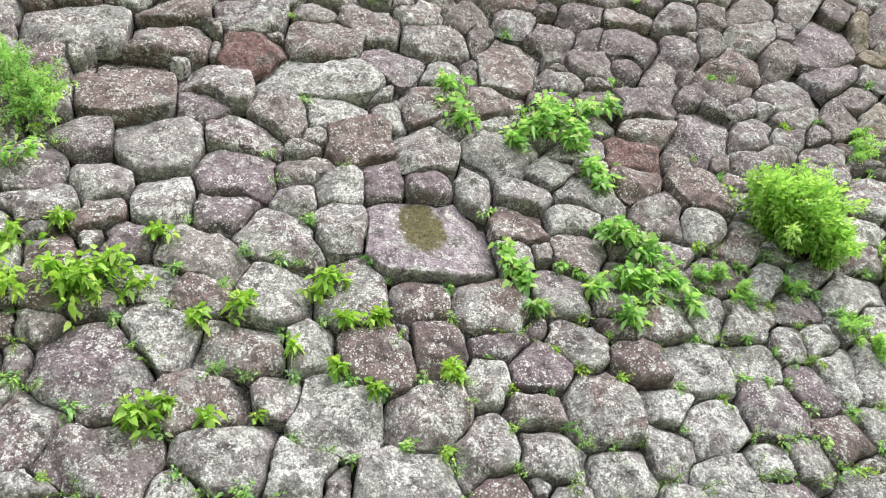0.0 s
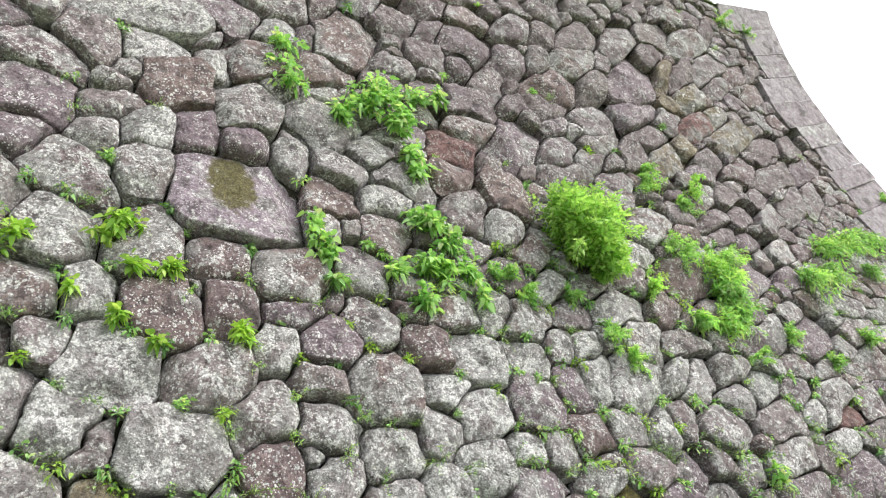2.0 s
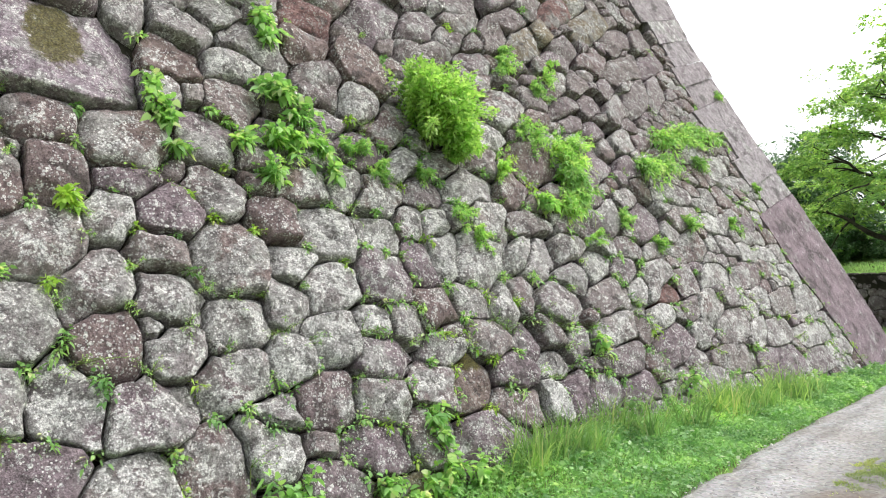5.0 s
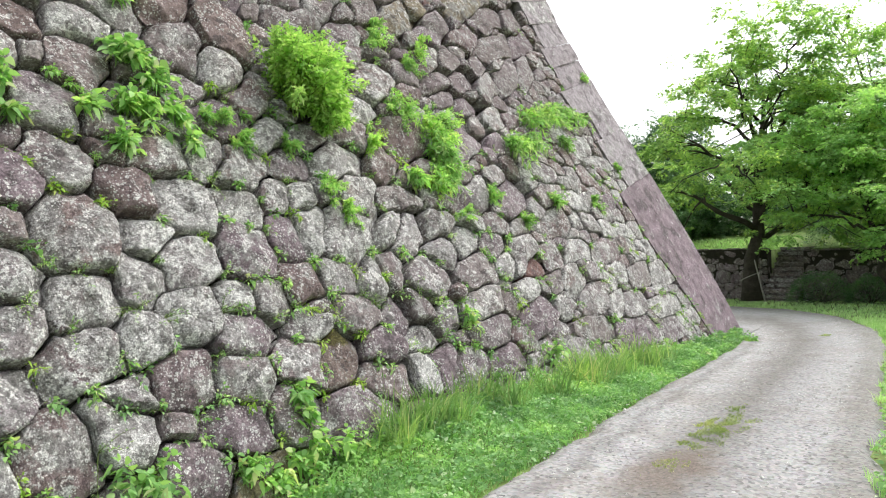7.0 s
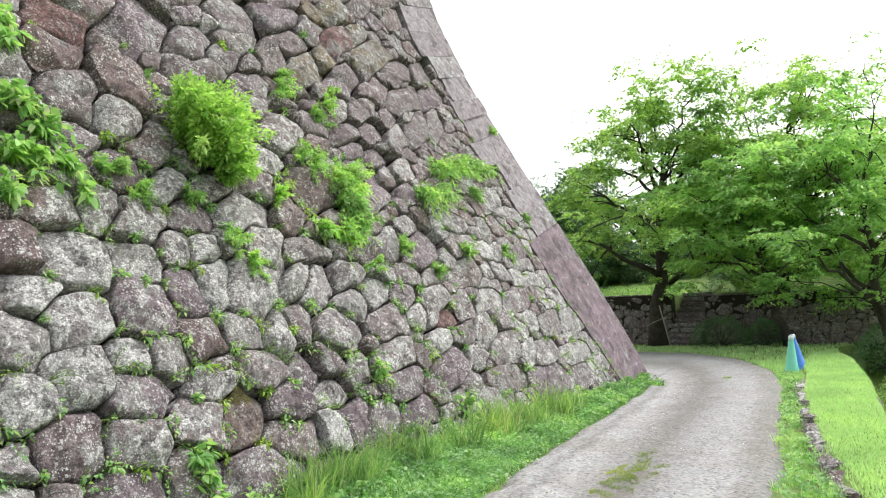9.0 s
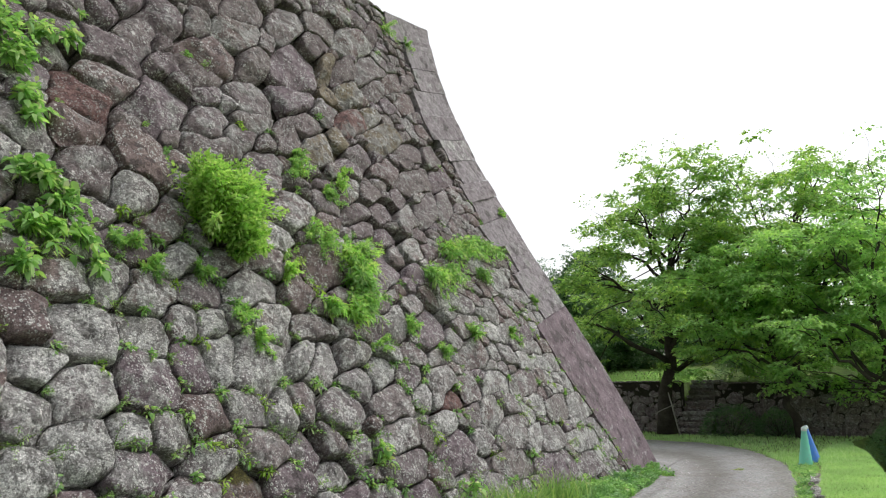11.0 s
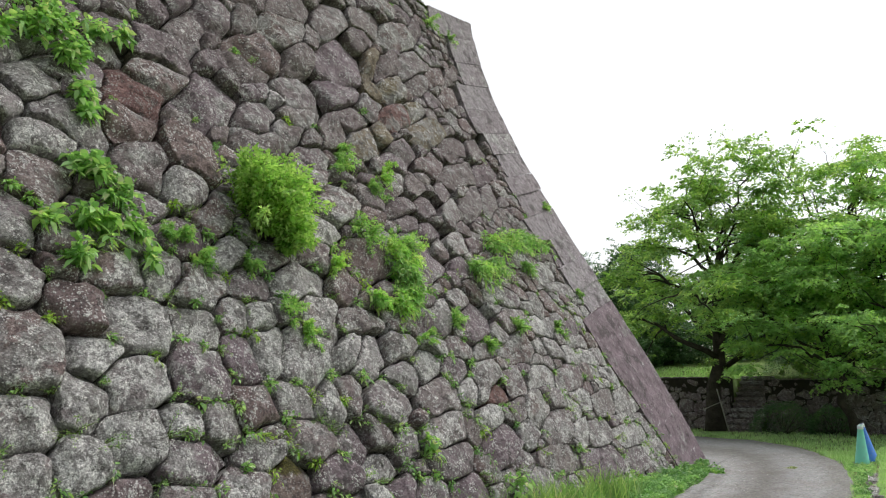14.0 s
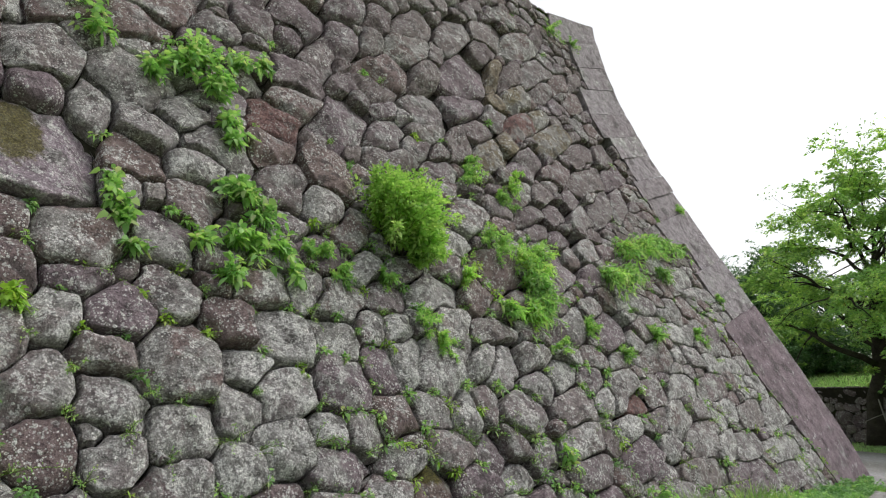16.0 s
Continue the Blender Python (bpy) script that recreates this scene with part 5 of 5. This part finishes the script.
xy = scatter(rng, 14000, 16, 28.5, lambda x: max(at_line(DROP)(x), 1.4) , lambda x: 5.0 + (x - 16) * 0.5)
keep = np.array([x > 23.9 or y < along(ROAD_RIGHT, x) for x, y in xy])
xy = xy[keep]
tagged(new("bank_grass", polys_of("bank_grass", blades(rng, xy, rng.uniform(0.04, 0.10, len(xy)), rng.uniform(0.012, 0.025, len(xy)), 0.8), lawn_leaf)), "bright grass at the bend of the track", "grass", kind="stuff")
xy = scatter(rng, 7000, 28.7, 33, lambda x: 7.7, lambda x: 15.0)
tagged(new("terrace_grass", polys_of("terrace_grass", blades(rng, xy, rng.uniform(0.06, 0.16, len(xy)), rng.uniform(0.02, 0.04, len(xy)), 0.8), lawn_leaf)), "bright grass on top of the terrace", "grass", kind="stuff")
# leafy weeds and dead leaves along the kerb
xy = scatter(rng, 5200, 4, 16, lambda x: at_line(KERB)(x) + 0.06, lambda x: along(ROAD_RIGHT, x) + 0.02)
xy = xy[np.array([noise.noise(Vector((x * 2.2, y * 4, 31))) > 0.0 for x, y in xy])]
n = len(xy)
base = np.column_stack([xy, rng.uniform(0.01, 0.12, n)])
ln = rng.uniform(0.025, 0.065, n)
tagged(new("kerb_weeds", polys_of("kerb_weeds", leaves_at(rng, base, rng.normal(size=(n, 3)) * np.array([1, 1, 0.4]) + np.array([0, 0, 0.2]), ln, ln * 0.6, 6), herb_leaf)), "leafy weeds against the kerb stones", "weeds", kind="stuff")
xy = scatter(rng, 420, 4, 15, lambda x: at_line(KERB)(x) + 0.05, lambda x: along(ROAD_RIGHT, x) + 0.05)
n = len(xy)
base = np.column_stack([xy, rng.uniform(0.02, 0.06, n)])
ln = rng.uniform(0.02, 0.05, n)
tagged(new("dead_leaves", polys_of("dead_leaves", leaves_at(rng, base, rng.normal(size=(n, 3)) * np.array([1, 1, 0.15]), ln, ln * 0.5, 6), litter_mat)), "dry brown fallen leaves along the kerb", "leaves", kind="stuff")
# ragged tufts in the middle of the track
for cx, cy, rx, ry, k in [(6.4, 2.13, 0.85, 0.24, 9000), (15.3, 3.12, 0.25, 0.14, 400), (5.2, 2.1, 0.5, 0.16, 700), (7.3, 2.3, 0.4, 0.15, 700)]:
    a, r = rng.uniform(0, 2 * math.pi, k), rng.random(k) ** 0.8
    xy = np.column_stack([cx + rx * r * np.cos(a), cy + ry * r * np.sin(a)])
    xy = xy[np.array([noise.noise(Vector((x * 5, y * 7, 2))) > -0.22 + 0.42 * q * q for (x, y), q in zip(xy, r)])]
    n = len(xy)
    tagged(new("track_grass", polys_of("track_grass", blades(rng, xy, rng.uniform(0.012, 0.04, n), rng.uniform(0.006, 0.011, n), 1.3) + np.array([0, 0, 0.03]), track_leaf)), "low ragged grass patch in the middle of the gravel track", "grass", kind="stuff")

# ---- the far terrace: low stone wall with steps ----
def terrace_wall(name, y0, y1, x, h, seed):
    t = 0.5
    v = [Vector((x + 0.12 + dx, y, z)) for dx in (0, t) for y in (y0, y1) for z in (-0.2, h - 0.06)]
    f = [(0, 2, 3, 1), (4, 5, 7, 6), (0, 1, 5, 4), (2, 6, 7, 3), (1, 3, 7, 5), (0, 4, 6, 2)]
    wall_ = tagged(new(name, mesh_of(name, v, f, joint_mat)), "low mossy stone terrace wall under the trees", "stone wall", kind="structure")
    sd, lab, cnt, cu, cs, org = pack(-y1, -y0, 0.0, h, [], lambda u, s: 0.19, lambda s: 999, seed, 0.03)
    heap = Heap()
    for i in range(len(sd)):
        if cnt[i] * 0.0009 < 0.01:
            continue
        w, rim = outline(lab, i, cu[i], cs[i], org, 20)
        cy, cz = float(cu[i]), float(cs[i])
        heap.add(*stone_shape(w, rim, i + 77, lambda a, b, o: Vector((x - o + 0.08 * (cz + b), -cy - a, cz + b)), 0.5, 0.25))
    # dark rock here puts most of the trees' shade into the stones' colour
    tagged(part("terrace_stones", mesh_of("terrace_stones", heap.verts, heap.faces, dark_mat, True), wall_), kind="stuff")


STAIR_Y0, STAIR_Y1 = 6.3, 7.5
terrace_wall("terrace_wall_1", STAIR_Y1, 21.0, 28.0, 1.9, 21)
terrace_wall("terrace_wall_2", 0.5, STAIR_Y0, 28.0, 1.8, 22)


def rough_block(x0, x1, y0, y1, z0, z1, seed, bevel=0.02, wob=0.015):
    bm = bmesh.new()
    bmesh.ops.create_cube(bm, size=1.0)
    for v in bm.verts:
        v.co = Vector((x0 + (v.co.x + 0.5) * (x1 - x0), y0 + (v.co.y + 0.5) * (y1 - y0), z0 + (v.co.z + 0.5) * (z1 - z0)))
    bmesh.ops.subdivide_edges(bm, edges=bm.edges[:], cuts=2, use_grid_fill=True)
    for v in bm.verts:
        v.co += wob * noise.noise_vector(v.co * 3.1 + Vector((seed, 0, 0)))
    sharp = [e for e in bm.edges if e.is_manifold and e.calc_face_angle() > 0.7]
    bmesh.ops.bevel(bm, geom=sharp, offset=bevel, segments=2, affect="EDGES")
    me = bpy.data.meshes.new("block")
    bm.to_mesh(me)
    bm.free()
    return me


stairs = tagged(new("stone_stairs"), "mossy grey stone steps up through the terrace wall", "stairs", kind="structure")
for k in range(10):
    x0 = 27.15 + 0.28 * k
    me = rough_block(x0 - 0.05, x0 + 0.36, STAIR_Y0 + 0.03, STAIR_Y1 - 0.03, 0.19 * k + 0.09, 0.19 * (k + 1), k, 0.02, 0.025)
    me.materials.append(stone_mat)
    step = part("step", me, stairs)
    # set-back riser in darker stone: the shade under the tread is in its colour
    me = rough_block(x0 + 0.03, x0 + 0.33, STAIR_Y0 + 0.03, STAIR_Y1 - 0.03, 0.19 * k - 0.06, 0.19 * k + 0.085, k + 40)
    me.materials.append(dark_mat)
    part("riser", me, step)

# kerb stones between gravel and lawn
x = 3.5
rngk = random.Random(8)
kerb = tagged(new("kerb"), "row of rough low kerb stones beside the lawn", "kerb", kind="structure")
while x < 14.5:
    ln = rngk.choice([0.22, 0.3, 0.4, 0.55, 0.8]) * rngk.uniform(0.85, 1.15)
    y, y2 = at_line(KERB)(x), at_line(KERB)(x + ln)
    me = rough_block(-ln / 2 + 0.004, ln / 2 - 0.004, -0.095, rngk.uniform(0.07, 0.10), -0.1, rngk.uniform(0.05, 0.13), x * 7, 0.03, 0.06)
    me.materials.append(rngk.choice([brown_mat, dark_mat, stone_mat]))
    ob = part("kerb_stone", me, kerb)
    ob.matrix_basis = pose(x + ln / 2, (y + y2) / 2, 0.0, 0, 0, math.degrees(math.atan2(y2 - y, ln)) + rngk.uniform(-2.5, 2.5))
    x += ln

# retaining stones at the drop beside the lawn
drop_wall = Heap()
rng2 = random.Random(3)
x = 5.0
while x < 22:
    y = at_line(DROP)(x)
    for z in (-0.09, -0.42, -0.75, -1.1):
        r = rng2.uniform(0.2, 0.28)
        w = np.arange(12) * 2 * math.pi / 12
        rim = np.array([r * (1 + 0.25 * noise.noise(Vector((math.cos(q), math.sin(q), x + z)))) for q in w])
        cx, cz, cy = x + rng2.uniform(-0.06, 0.06), z, y - 0.05 + 0.25 * (z - 0.08)
        drop_wall.add(*stone_shape(w, rim, int(x * 10), lambda a, b, o: Vector((cx + a, cy - o, cz + b * 0.75))))
    x += 0.45
tagged(new("bank_stones", mesh_of("bank_stones", drop_wall.verts, drop_wall.faces, dark_mat, True)), "rough stones holding the edge of the lawn bank", "stones", kind="stuff")


# ---- traffic cones ----
def traffic_cone(name, material, label):
    thing = new(name)
    prof_ = [(0.14, 0.03), (0.13, 0.045), (0.045, 0.72), (0.042, 0.75), (0.030, 0.755), (0.030, 0.72)]
    k, verts, faces = 24, [], []
    for r, z in prof_:
        verts += [Vector((r * math.cos(2 * math.pi * i / k), r * math.sin(2 * math.pi * i / k), z)) for i in range(k)]
    for j in range(len(prof_) - 1):
        faces += [(j * k + i, j * k + (i + 1) % k, (j + 1) * k + (i + 1) % k, (j + 1) * k + i) for i in range(k)]
    body = part("cone_body", mesh_of("cone_body", verts, faces, material, True), thing)
    band = [Vector((r * math.cos(2 * math.pi * i / k), r * math.sin(2 * math.pi * i / k), z)) for r, z in ((0.050, 0.68), (0.056, 0.685), (0.050, 0.75), (0.044, 0.755)) for i in range(k)]
    part("collar", mesh_of("collar", band, [(j * k + i, j * k + (i + 1) % k, (j + 1) * k + (i + 1) % k, (j + 1) * k + i) for j in range(3) for i in range(k)], collar_mat, True), body, "worn white reflective collar")
    me = rough_block(-0.165, 0.165, -0.165, 0.165, 0.0, 0.03, 1, 0.012, 0.0)
    me.materials.append(black_rubber)
    part("base_plate", me, thing, "black rubber base")
    return tagged(thing, label, "traffic cone", group="cones by the lawn")


c1 = traffic_cone("traffic_cone", green_plastic, "pale green plastic traffic cone at the edge of the track")
c1.matrix_basis = pose(16.9, 2.12, 0.0, 2, -3, 10)
c2 = traffic_cone("traffic_cone", blue_plastic, "blue plastic traffic cone leaning beside a green one")
c2.matrix_basis = pose(17.15, 1.98, 0.03, -9, -2, 0)


# ---- trees ----
def limb_path(rng, a, b, bow, steps=7, crook=0.035):
    a, b = np.asarray(a, float), np.asarray(b, float)
    t = np.linspace(0, 1, steps)[:, None]
    p = a + (b - a) * t
    p[:, 2] += (bow * np.linalg.norm(b - a) * 4 * t * (1 - t))[:, 0]
    p[1:-1] += rng.normal(size=(steps - 2, 3)) * crook * np.linalg.norm(b - a)
    return p


def tree(name, rng, foot, height, crown, material, label, limbs=9, twigs=7, per=190, leaf=0.15, radius=0.26, fork=0.28, tilt=(0, 0), flat=0.35, low=0.25, clump=0.85, lift=0.10, shoots=0):
    """A broadleaved tree. crown: half widths of the crown in x and y; low: where the crown begins, as a share of the height."""
    thing = new(name)
    foot = np.array(foot, float)
    top = foot + np.array([tilt[0], tilt[1], height * 0.82])
    trunk = limb_path(rng, foot, top, 0.0, 10, 0.012)
    bark = Heap()
    radii = [radius * (1.35 if i == 0 else 1.0) * (1 - 0.86 * i / 9) for i in range(10)]
    tv, tf = tube([Vector(p) for p in trunk], radii, 10)
    part("trunk", mesh_of("trunk", tv, tf, bark_mat, True), thing)
    base, way = [], []

    def spray(c, r):
        """A pad of fronds that spread from the twig's end and droop: layered, with gaps between them."""
        fronds = max(4, int(per / 34 * (r / clump) ** 2 * rng.uniform(0.7, 1.3)))
        a = rng.uniform(0, 2 * math.pi, fronds)
        rise = rng.normal(0.12, flat * 0.55, fronds)
        out = np.column_stack([np.cos(a), np.sin(a), rise]) * (r * rng.uniform(0.55, 1.15, fronds))[:, None]
        root = c + rng.normal(size=(fronds, 3)) * np.array([0.16, 0.16, 0.22 * flat]) * r
        t = rng.random((fronds, 34)) ** 0.7
        q = root[:, None, :] + out[:, None, :] * t[:, :, None]
        q[:, :, 2] -= 0.35 * r * t ** 2
        side = np.column_stack([-np.sin(a), np.cos(a), np.zeros(fronds)])
        sway = rng.uniform(-1, 1, (fronds, 34)) * r * 0.20 * (1.15 - t)
        q += side[:, None, :] * sway[:, :, None] + rng.normal(size=q.shape) * 0.035 * r
        way.append((out[:, None, :] * 0.8 / r + side[:, None, :] * np.sign(sway)[:, :, None] * 0.7 + rng.normal(size=q.shape) * 0.3 + np.array([0, 0, -0.22])).reshape(-1, 3))
        base.append(q.reshape(-1, 3))

    for i in range(limbs):
        f = fork + (0.95 - fork) * (i / (limbs - 1)) ** 0.9
        start = trunk[0] + (trunk[-1] - trunk[0]) * f
        k = f * 9
        start = trunk[int(k)] + (trunk[min(int(k) + 1, 9)] - trunk[int(k)]) * (k - int(k))
        a = 2.4 * i + rng.uniform(-0.4, 0.4)
        frac = (f - fork) / (1 - fork)
        reach = (1 - 0.75 * frac ** 1.6) * rng.uniform(0.75, 1.1)
        end = start + np.array([math.cos(a) * crown[0] * reach, math.sin(a) * crown[1] * reach, height * (lift + 0.12 * frac) * rng.uniform(0.6, 1.3)])
        path = limb_path(rng, start, end, 0.06)
        r0 = radius * 0.42 * (1 - 0.6 * frac)
        bark.add(*tube([Vector(p) for p in path], [r0 * (1 - 0.8 * j / 6) for j in range(7)], 6))
        spray(path[-1], clump)
        for j in range(twigs):
            k = rng.uniform(1.6, 6)
            s0 = path[int(k)] if int(k) >= 6 else path[int(k)] + (path[int(k) + 1] - path[int(k)]) * (k - int(k))
            d = rng.normal(size=3) * np.array([1, 1, 0.55]) + unit(end - start) * 0.5
            e = s0 + unit(d) * rng.uniform(0.9, 2.0) * (0.6 + 0.06 * height)
            e[2] = max(e[2], foot[2] + height * low * rng.uniform(0.8, 1.2))
            tw = limb_path(rng, s0, e, 0.05, 5)
            bark.add(*tube([Vector(p) for p in tw], [r0 * 0.35 * (1 - 0.8 * q / 4) for q in range(5)], 4))
            spray(e, clump * rng.uniform(0.7, 1.25))
            if rng.random() < 0.4:
                spray(tw[2], clump * rng.uniform(0.5, 0.8))
    # long bare shoots over the crown, with a few leaves at their ends
    for i in range(shoots):
        k = base[int(rng.integers(len(base) // 2, len(base)))][0]
        e = k + np.array([rng.normal() * 0.5, rng.normal() * 0.5, rng.uniform(0.7, 1.5)])
        tw = limb_path(rng, k, e, 0.03, 5)
        bark.add(*tube([Vector(p) for p in tw], [0.016, 0.013, 0.01, 0.007, 0.004], 4))
        q = e + rng.normal(size=(26, 3)) * np.array([0.24, 0.24, 0.14])
        base.append(q), way.append(rng.normal(size=(26, 3)) + np.array([0, 0, -0.2]))
    part("branchwork", mesh_of("branchwork", bark.verts, bark.faces, bark_mat, True), thing)
    base, way = np.concatenate(base), np.concatenate(way)
    n = len(base)
    ln = rng.uniform(0.6, 1.3, n) * leaf
    part("crown", polys_of("crown", leaves_at(rng, base, way, ln, ln * 0.55, 4, 0.15), material), thing)
    return tagged(thing, label, "tree")


rt = np.random.default_rng(12)
tree("tree", rt, (27.0, 7.75, 0), 8.6, (4.6, 4.6), tree_leaf, "spreading green tree with a dark trunk beside the steps", 17, 7, 400, 0.13, 0.30, 0.30, (0.1, -0.5), low=0.24, clump=0.75, flat=0.5, lift=0.19, shoots=14)
tree("tree", rt, (28.6, 3.7, 0), 8.2, (4.2, 4.2), tree_leaf, "tall green tree with a dark trunk by the terrace", 16, 7, 400, 0.13, 0.28, 0.30, (-0.3, -0.3), low=0.30, clump=0.75, flat=0.5, lift=0.19, shoots=10)
tree("tree", rt, (26.6, 3.35, 0), 6.2, (3.2, 4.0), maple_leaf, "maple with layered light green sprays over the bend", 15, 10, 300, 0.115, 0.15, 0.36, (-0.6, 1.1), flat=0.22, low=0.31, clump=0.75)
tree("tree", rt, (33.0, 13.2, 1.9), 5.2, (2.3, 2.3), dark_leaf, "dense dark evergreen tree behind the wall corner", 16, 12, 330, 0.12, 0.2, 0.10, low=0.08, flat=0.9, clump=0.75)
tree("tree", rt, (25.5, 0.2, -2.0), 8.8, (3.8, 3.8), maple_leaf, "leaning green tree rooted below the lawn bank", 14, 7, 330, 0.12, 0.22, 0.34, (-1.2, 0.8), low=0.40, clump=0.75, flat=0.45, lift=0.17, shoots=6)
tree("tree", rt, (33.0, -3.0, -2.0), 9.8, (5.0, 5.0), tree_leaf, "tall green tree below the bank", 16, 11, 260, 0.17, 0.26, 0.3, (0.5, 0.8), low=0.3, clump=0.75, flat=0.8, lift=0.15)
tree("tree", rt, (42.0, 9.0, 3.0), 4.6, (4.0, 4.0), tree_leaf, "green tree on the upper terrace", 12, 8, 330, 0.2, 0.24, 0.2, low=0.12)
tree("tree", rt, (43.0, 18.0, 3.0), 3.8, (4.0, 4.0), dark_leaf, "dark green tree on the upper terrace", 12, 8, 330, 0.2, 0.24, 0.2, low=0.12)
tree("tree", rt, (44.0, 0.0, 0.0), 10.0, (5.0, 5.0), dark_leaf, "dark green tree far behind the terrace", 12, 8, 330, 0.2, 0.24, 0.2, low=0.12)


# pale stake tied to the trunk beside the steps
stake = new("wooden_stake")
v, f = tube([Vector((26.62, 7.22, -0.02)), Vector((26.66, 7.36, 0.6)), Vector((26.70, 7.56, 1.45))], [0.024, 0.022, 0.02], 8)
part("pole", mesh_of("pole", v, f, stake_mat, True), stake)
ring = [Vector((27.02 + 0.40 * math.cos(a), 7.76 + 0.36 * math.sin(a), 0.86 - 0.16 * math.sin(a))) for a in [2 * math.pi * i / 20 for i in range(21)]]
v, f = tube(ring, [0.014] * 21, 6)
part("cord", mesh_of("cord", v, f, stake_mat, True), stake, "pale cord round the trunk")
tagged(stake, "thin pale wooden stake tied to a tree trunk", "stake")


# ---- clipped bushes ----
def bush(rng, c, r, label, material=dark_leaf, count=5000):
    grain = 1.0 if r[2] < 2 else 3.0
    thing = new("bush")
    d = unit(rng.normal(size=(count, 3)))
    d[:, 2] = np.abs(d[:, 2])
    lump = np.array([1 + 0.12 * noise.noise(Vector(v * 3) + Vector(c)) for v in d])[:, None]
    base = np.array(c) + d * np.array(r) * lump * rng.uniform(0.82 if grain == 1 else 0.55, 1.0, (count, 1))
    ln = grain * rng.uniform(0.03, 0.07, count)
    part("foliage", polys_of("foliage", leaves_at(rng, base, d + rng.normal(size=d.shape) * 0.6, ln, ln * 0.55, 4, 0.1), material), thing)
    paths = np.array([[np.array(c) + np.array([0, 0, -0.05]) + unit(q) * np.array(r) * t * 0.85 for t in (0, 0.4, 0.7, 1)] for q in d[:14]])
    heap = Heap()
    for p in paths:
        heap.add(*tube([Vector(q) for q in p], [0.02, 0.015, 0.01, 0.005], 5))
    part("branches", mesh_of("branches", heap.verts, heap.faces, bark_mat, True), thing)
    return tagged(thing, label, "bush")


bush(rt, (26.9, 5.55, 0), (0.9, 1.05, 1.05), "low clipped dark green bush before the terrace wall")
bush(rt, (27.1, 4.1, 0), (0.8, 0.75, 0.9), "low clipped dark green bush before the terrace wall")
bush(rt, (31.6, 5.4, 1.85), (1.0, 1.7, 1.5), "dark green shrubs on the terrace edge", dark_leaf, 7000)
bush(rt, (20.5, -0.3, -1.6), (2.2, 1.4, 1.5), "wild green shrubs below the lawn bank", tree_leaf, 6000)
bush(rt, (14.5, -1.2, -1.9), (3.0, 1.4, 1.5), "wild green shrubs below the lawn bank", tree_leaf, 7000)
for x, y, z, rx, ry, rz in [(38, 17, 2.6, 3, 4, 2.4), (37, 3.0, 2.0, 2.5, 3.2, 3.2), (35, -2.5, -1.5, 3, 3.5, 5.0), (46, 6, 3.0, 3, 6, 3.0), (31, -5, -2.0, 3, 3, 4.0), (29.5, 0.6, -1.0, 1.6, 1.3, 2.9)]:
    bush(rt, (x, y, z), (rx, ry, rz), "tall dark green thicket behind the terrace", dark_leaf, 16000)
bush(rt, (25.6, 0.6, -0.6), (1.6, 1.0, 1.3), "wild green shrubs below the lawn bank", dark_leaf, 7000)
for x, y, z, rx, ry, rz in [(35.5, 10.5, 2.4, 1.6, 3.5, 2.2), (35.0, 5.0, 2.4, 1.6, 2.6, 2.2)]:
    bush(rt, (x, y, z), (rx, ry, rz), "dark green thicket on the upper terrace", dark_leaf, 12000)
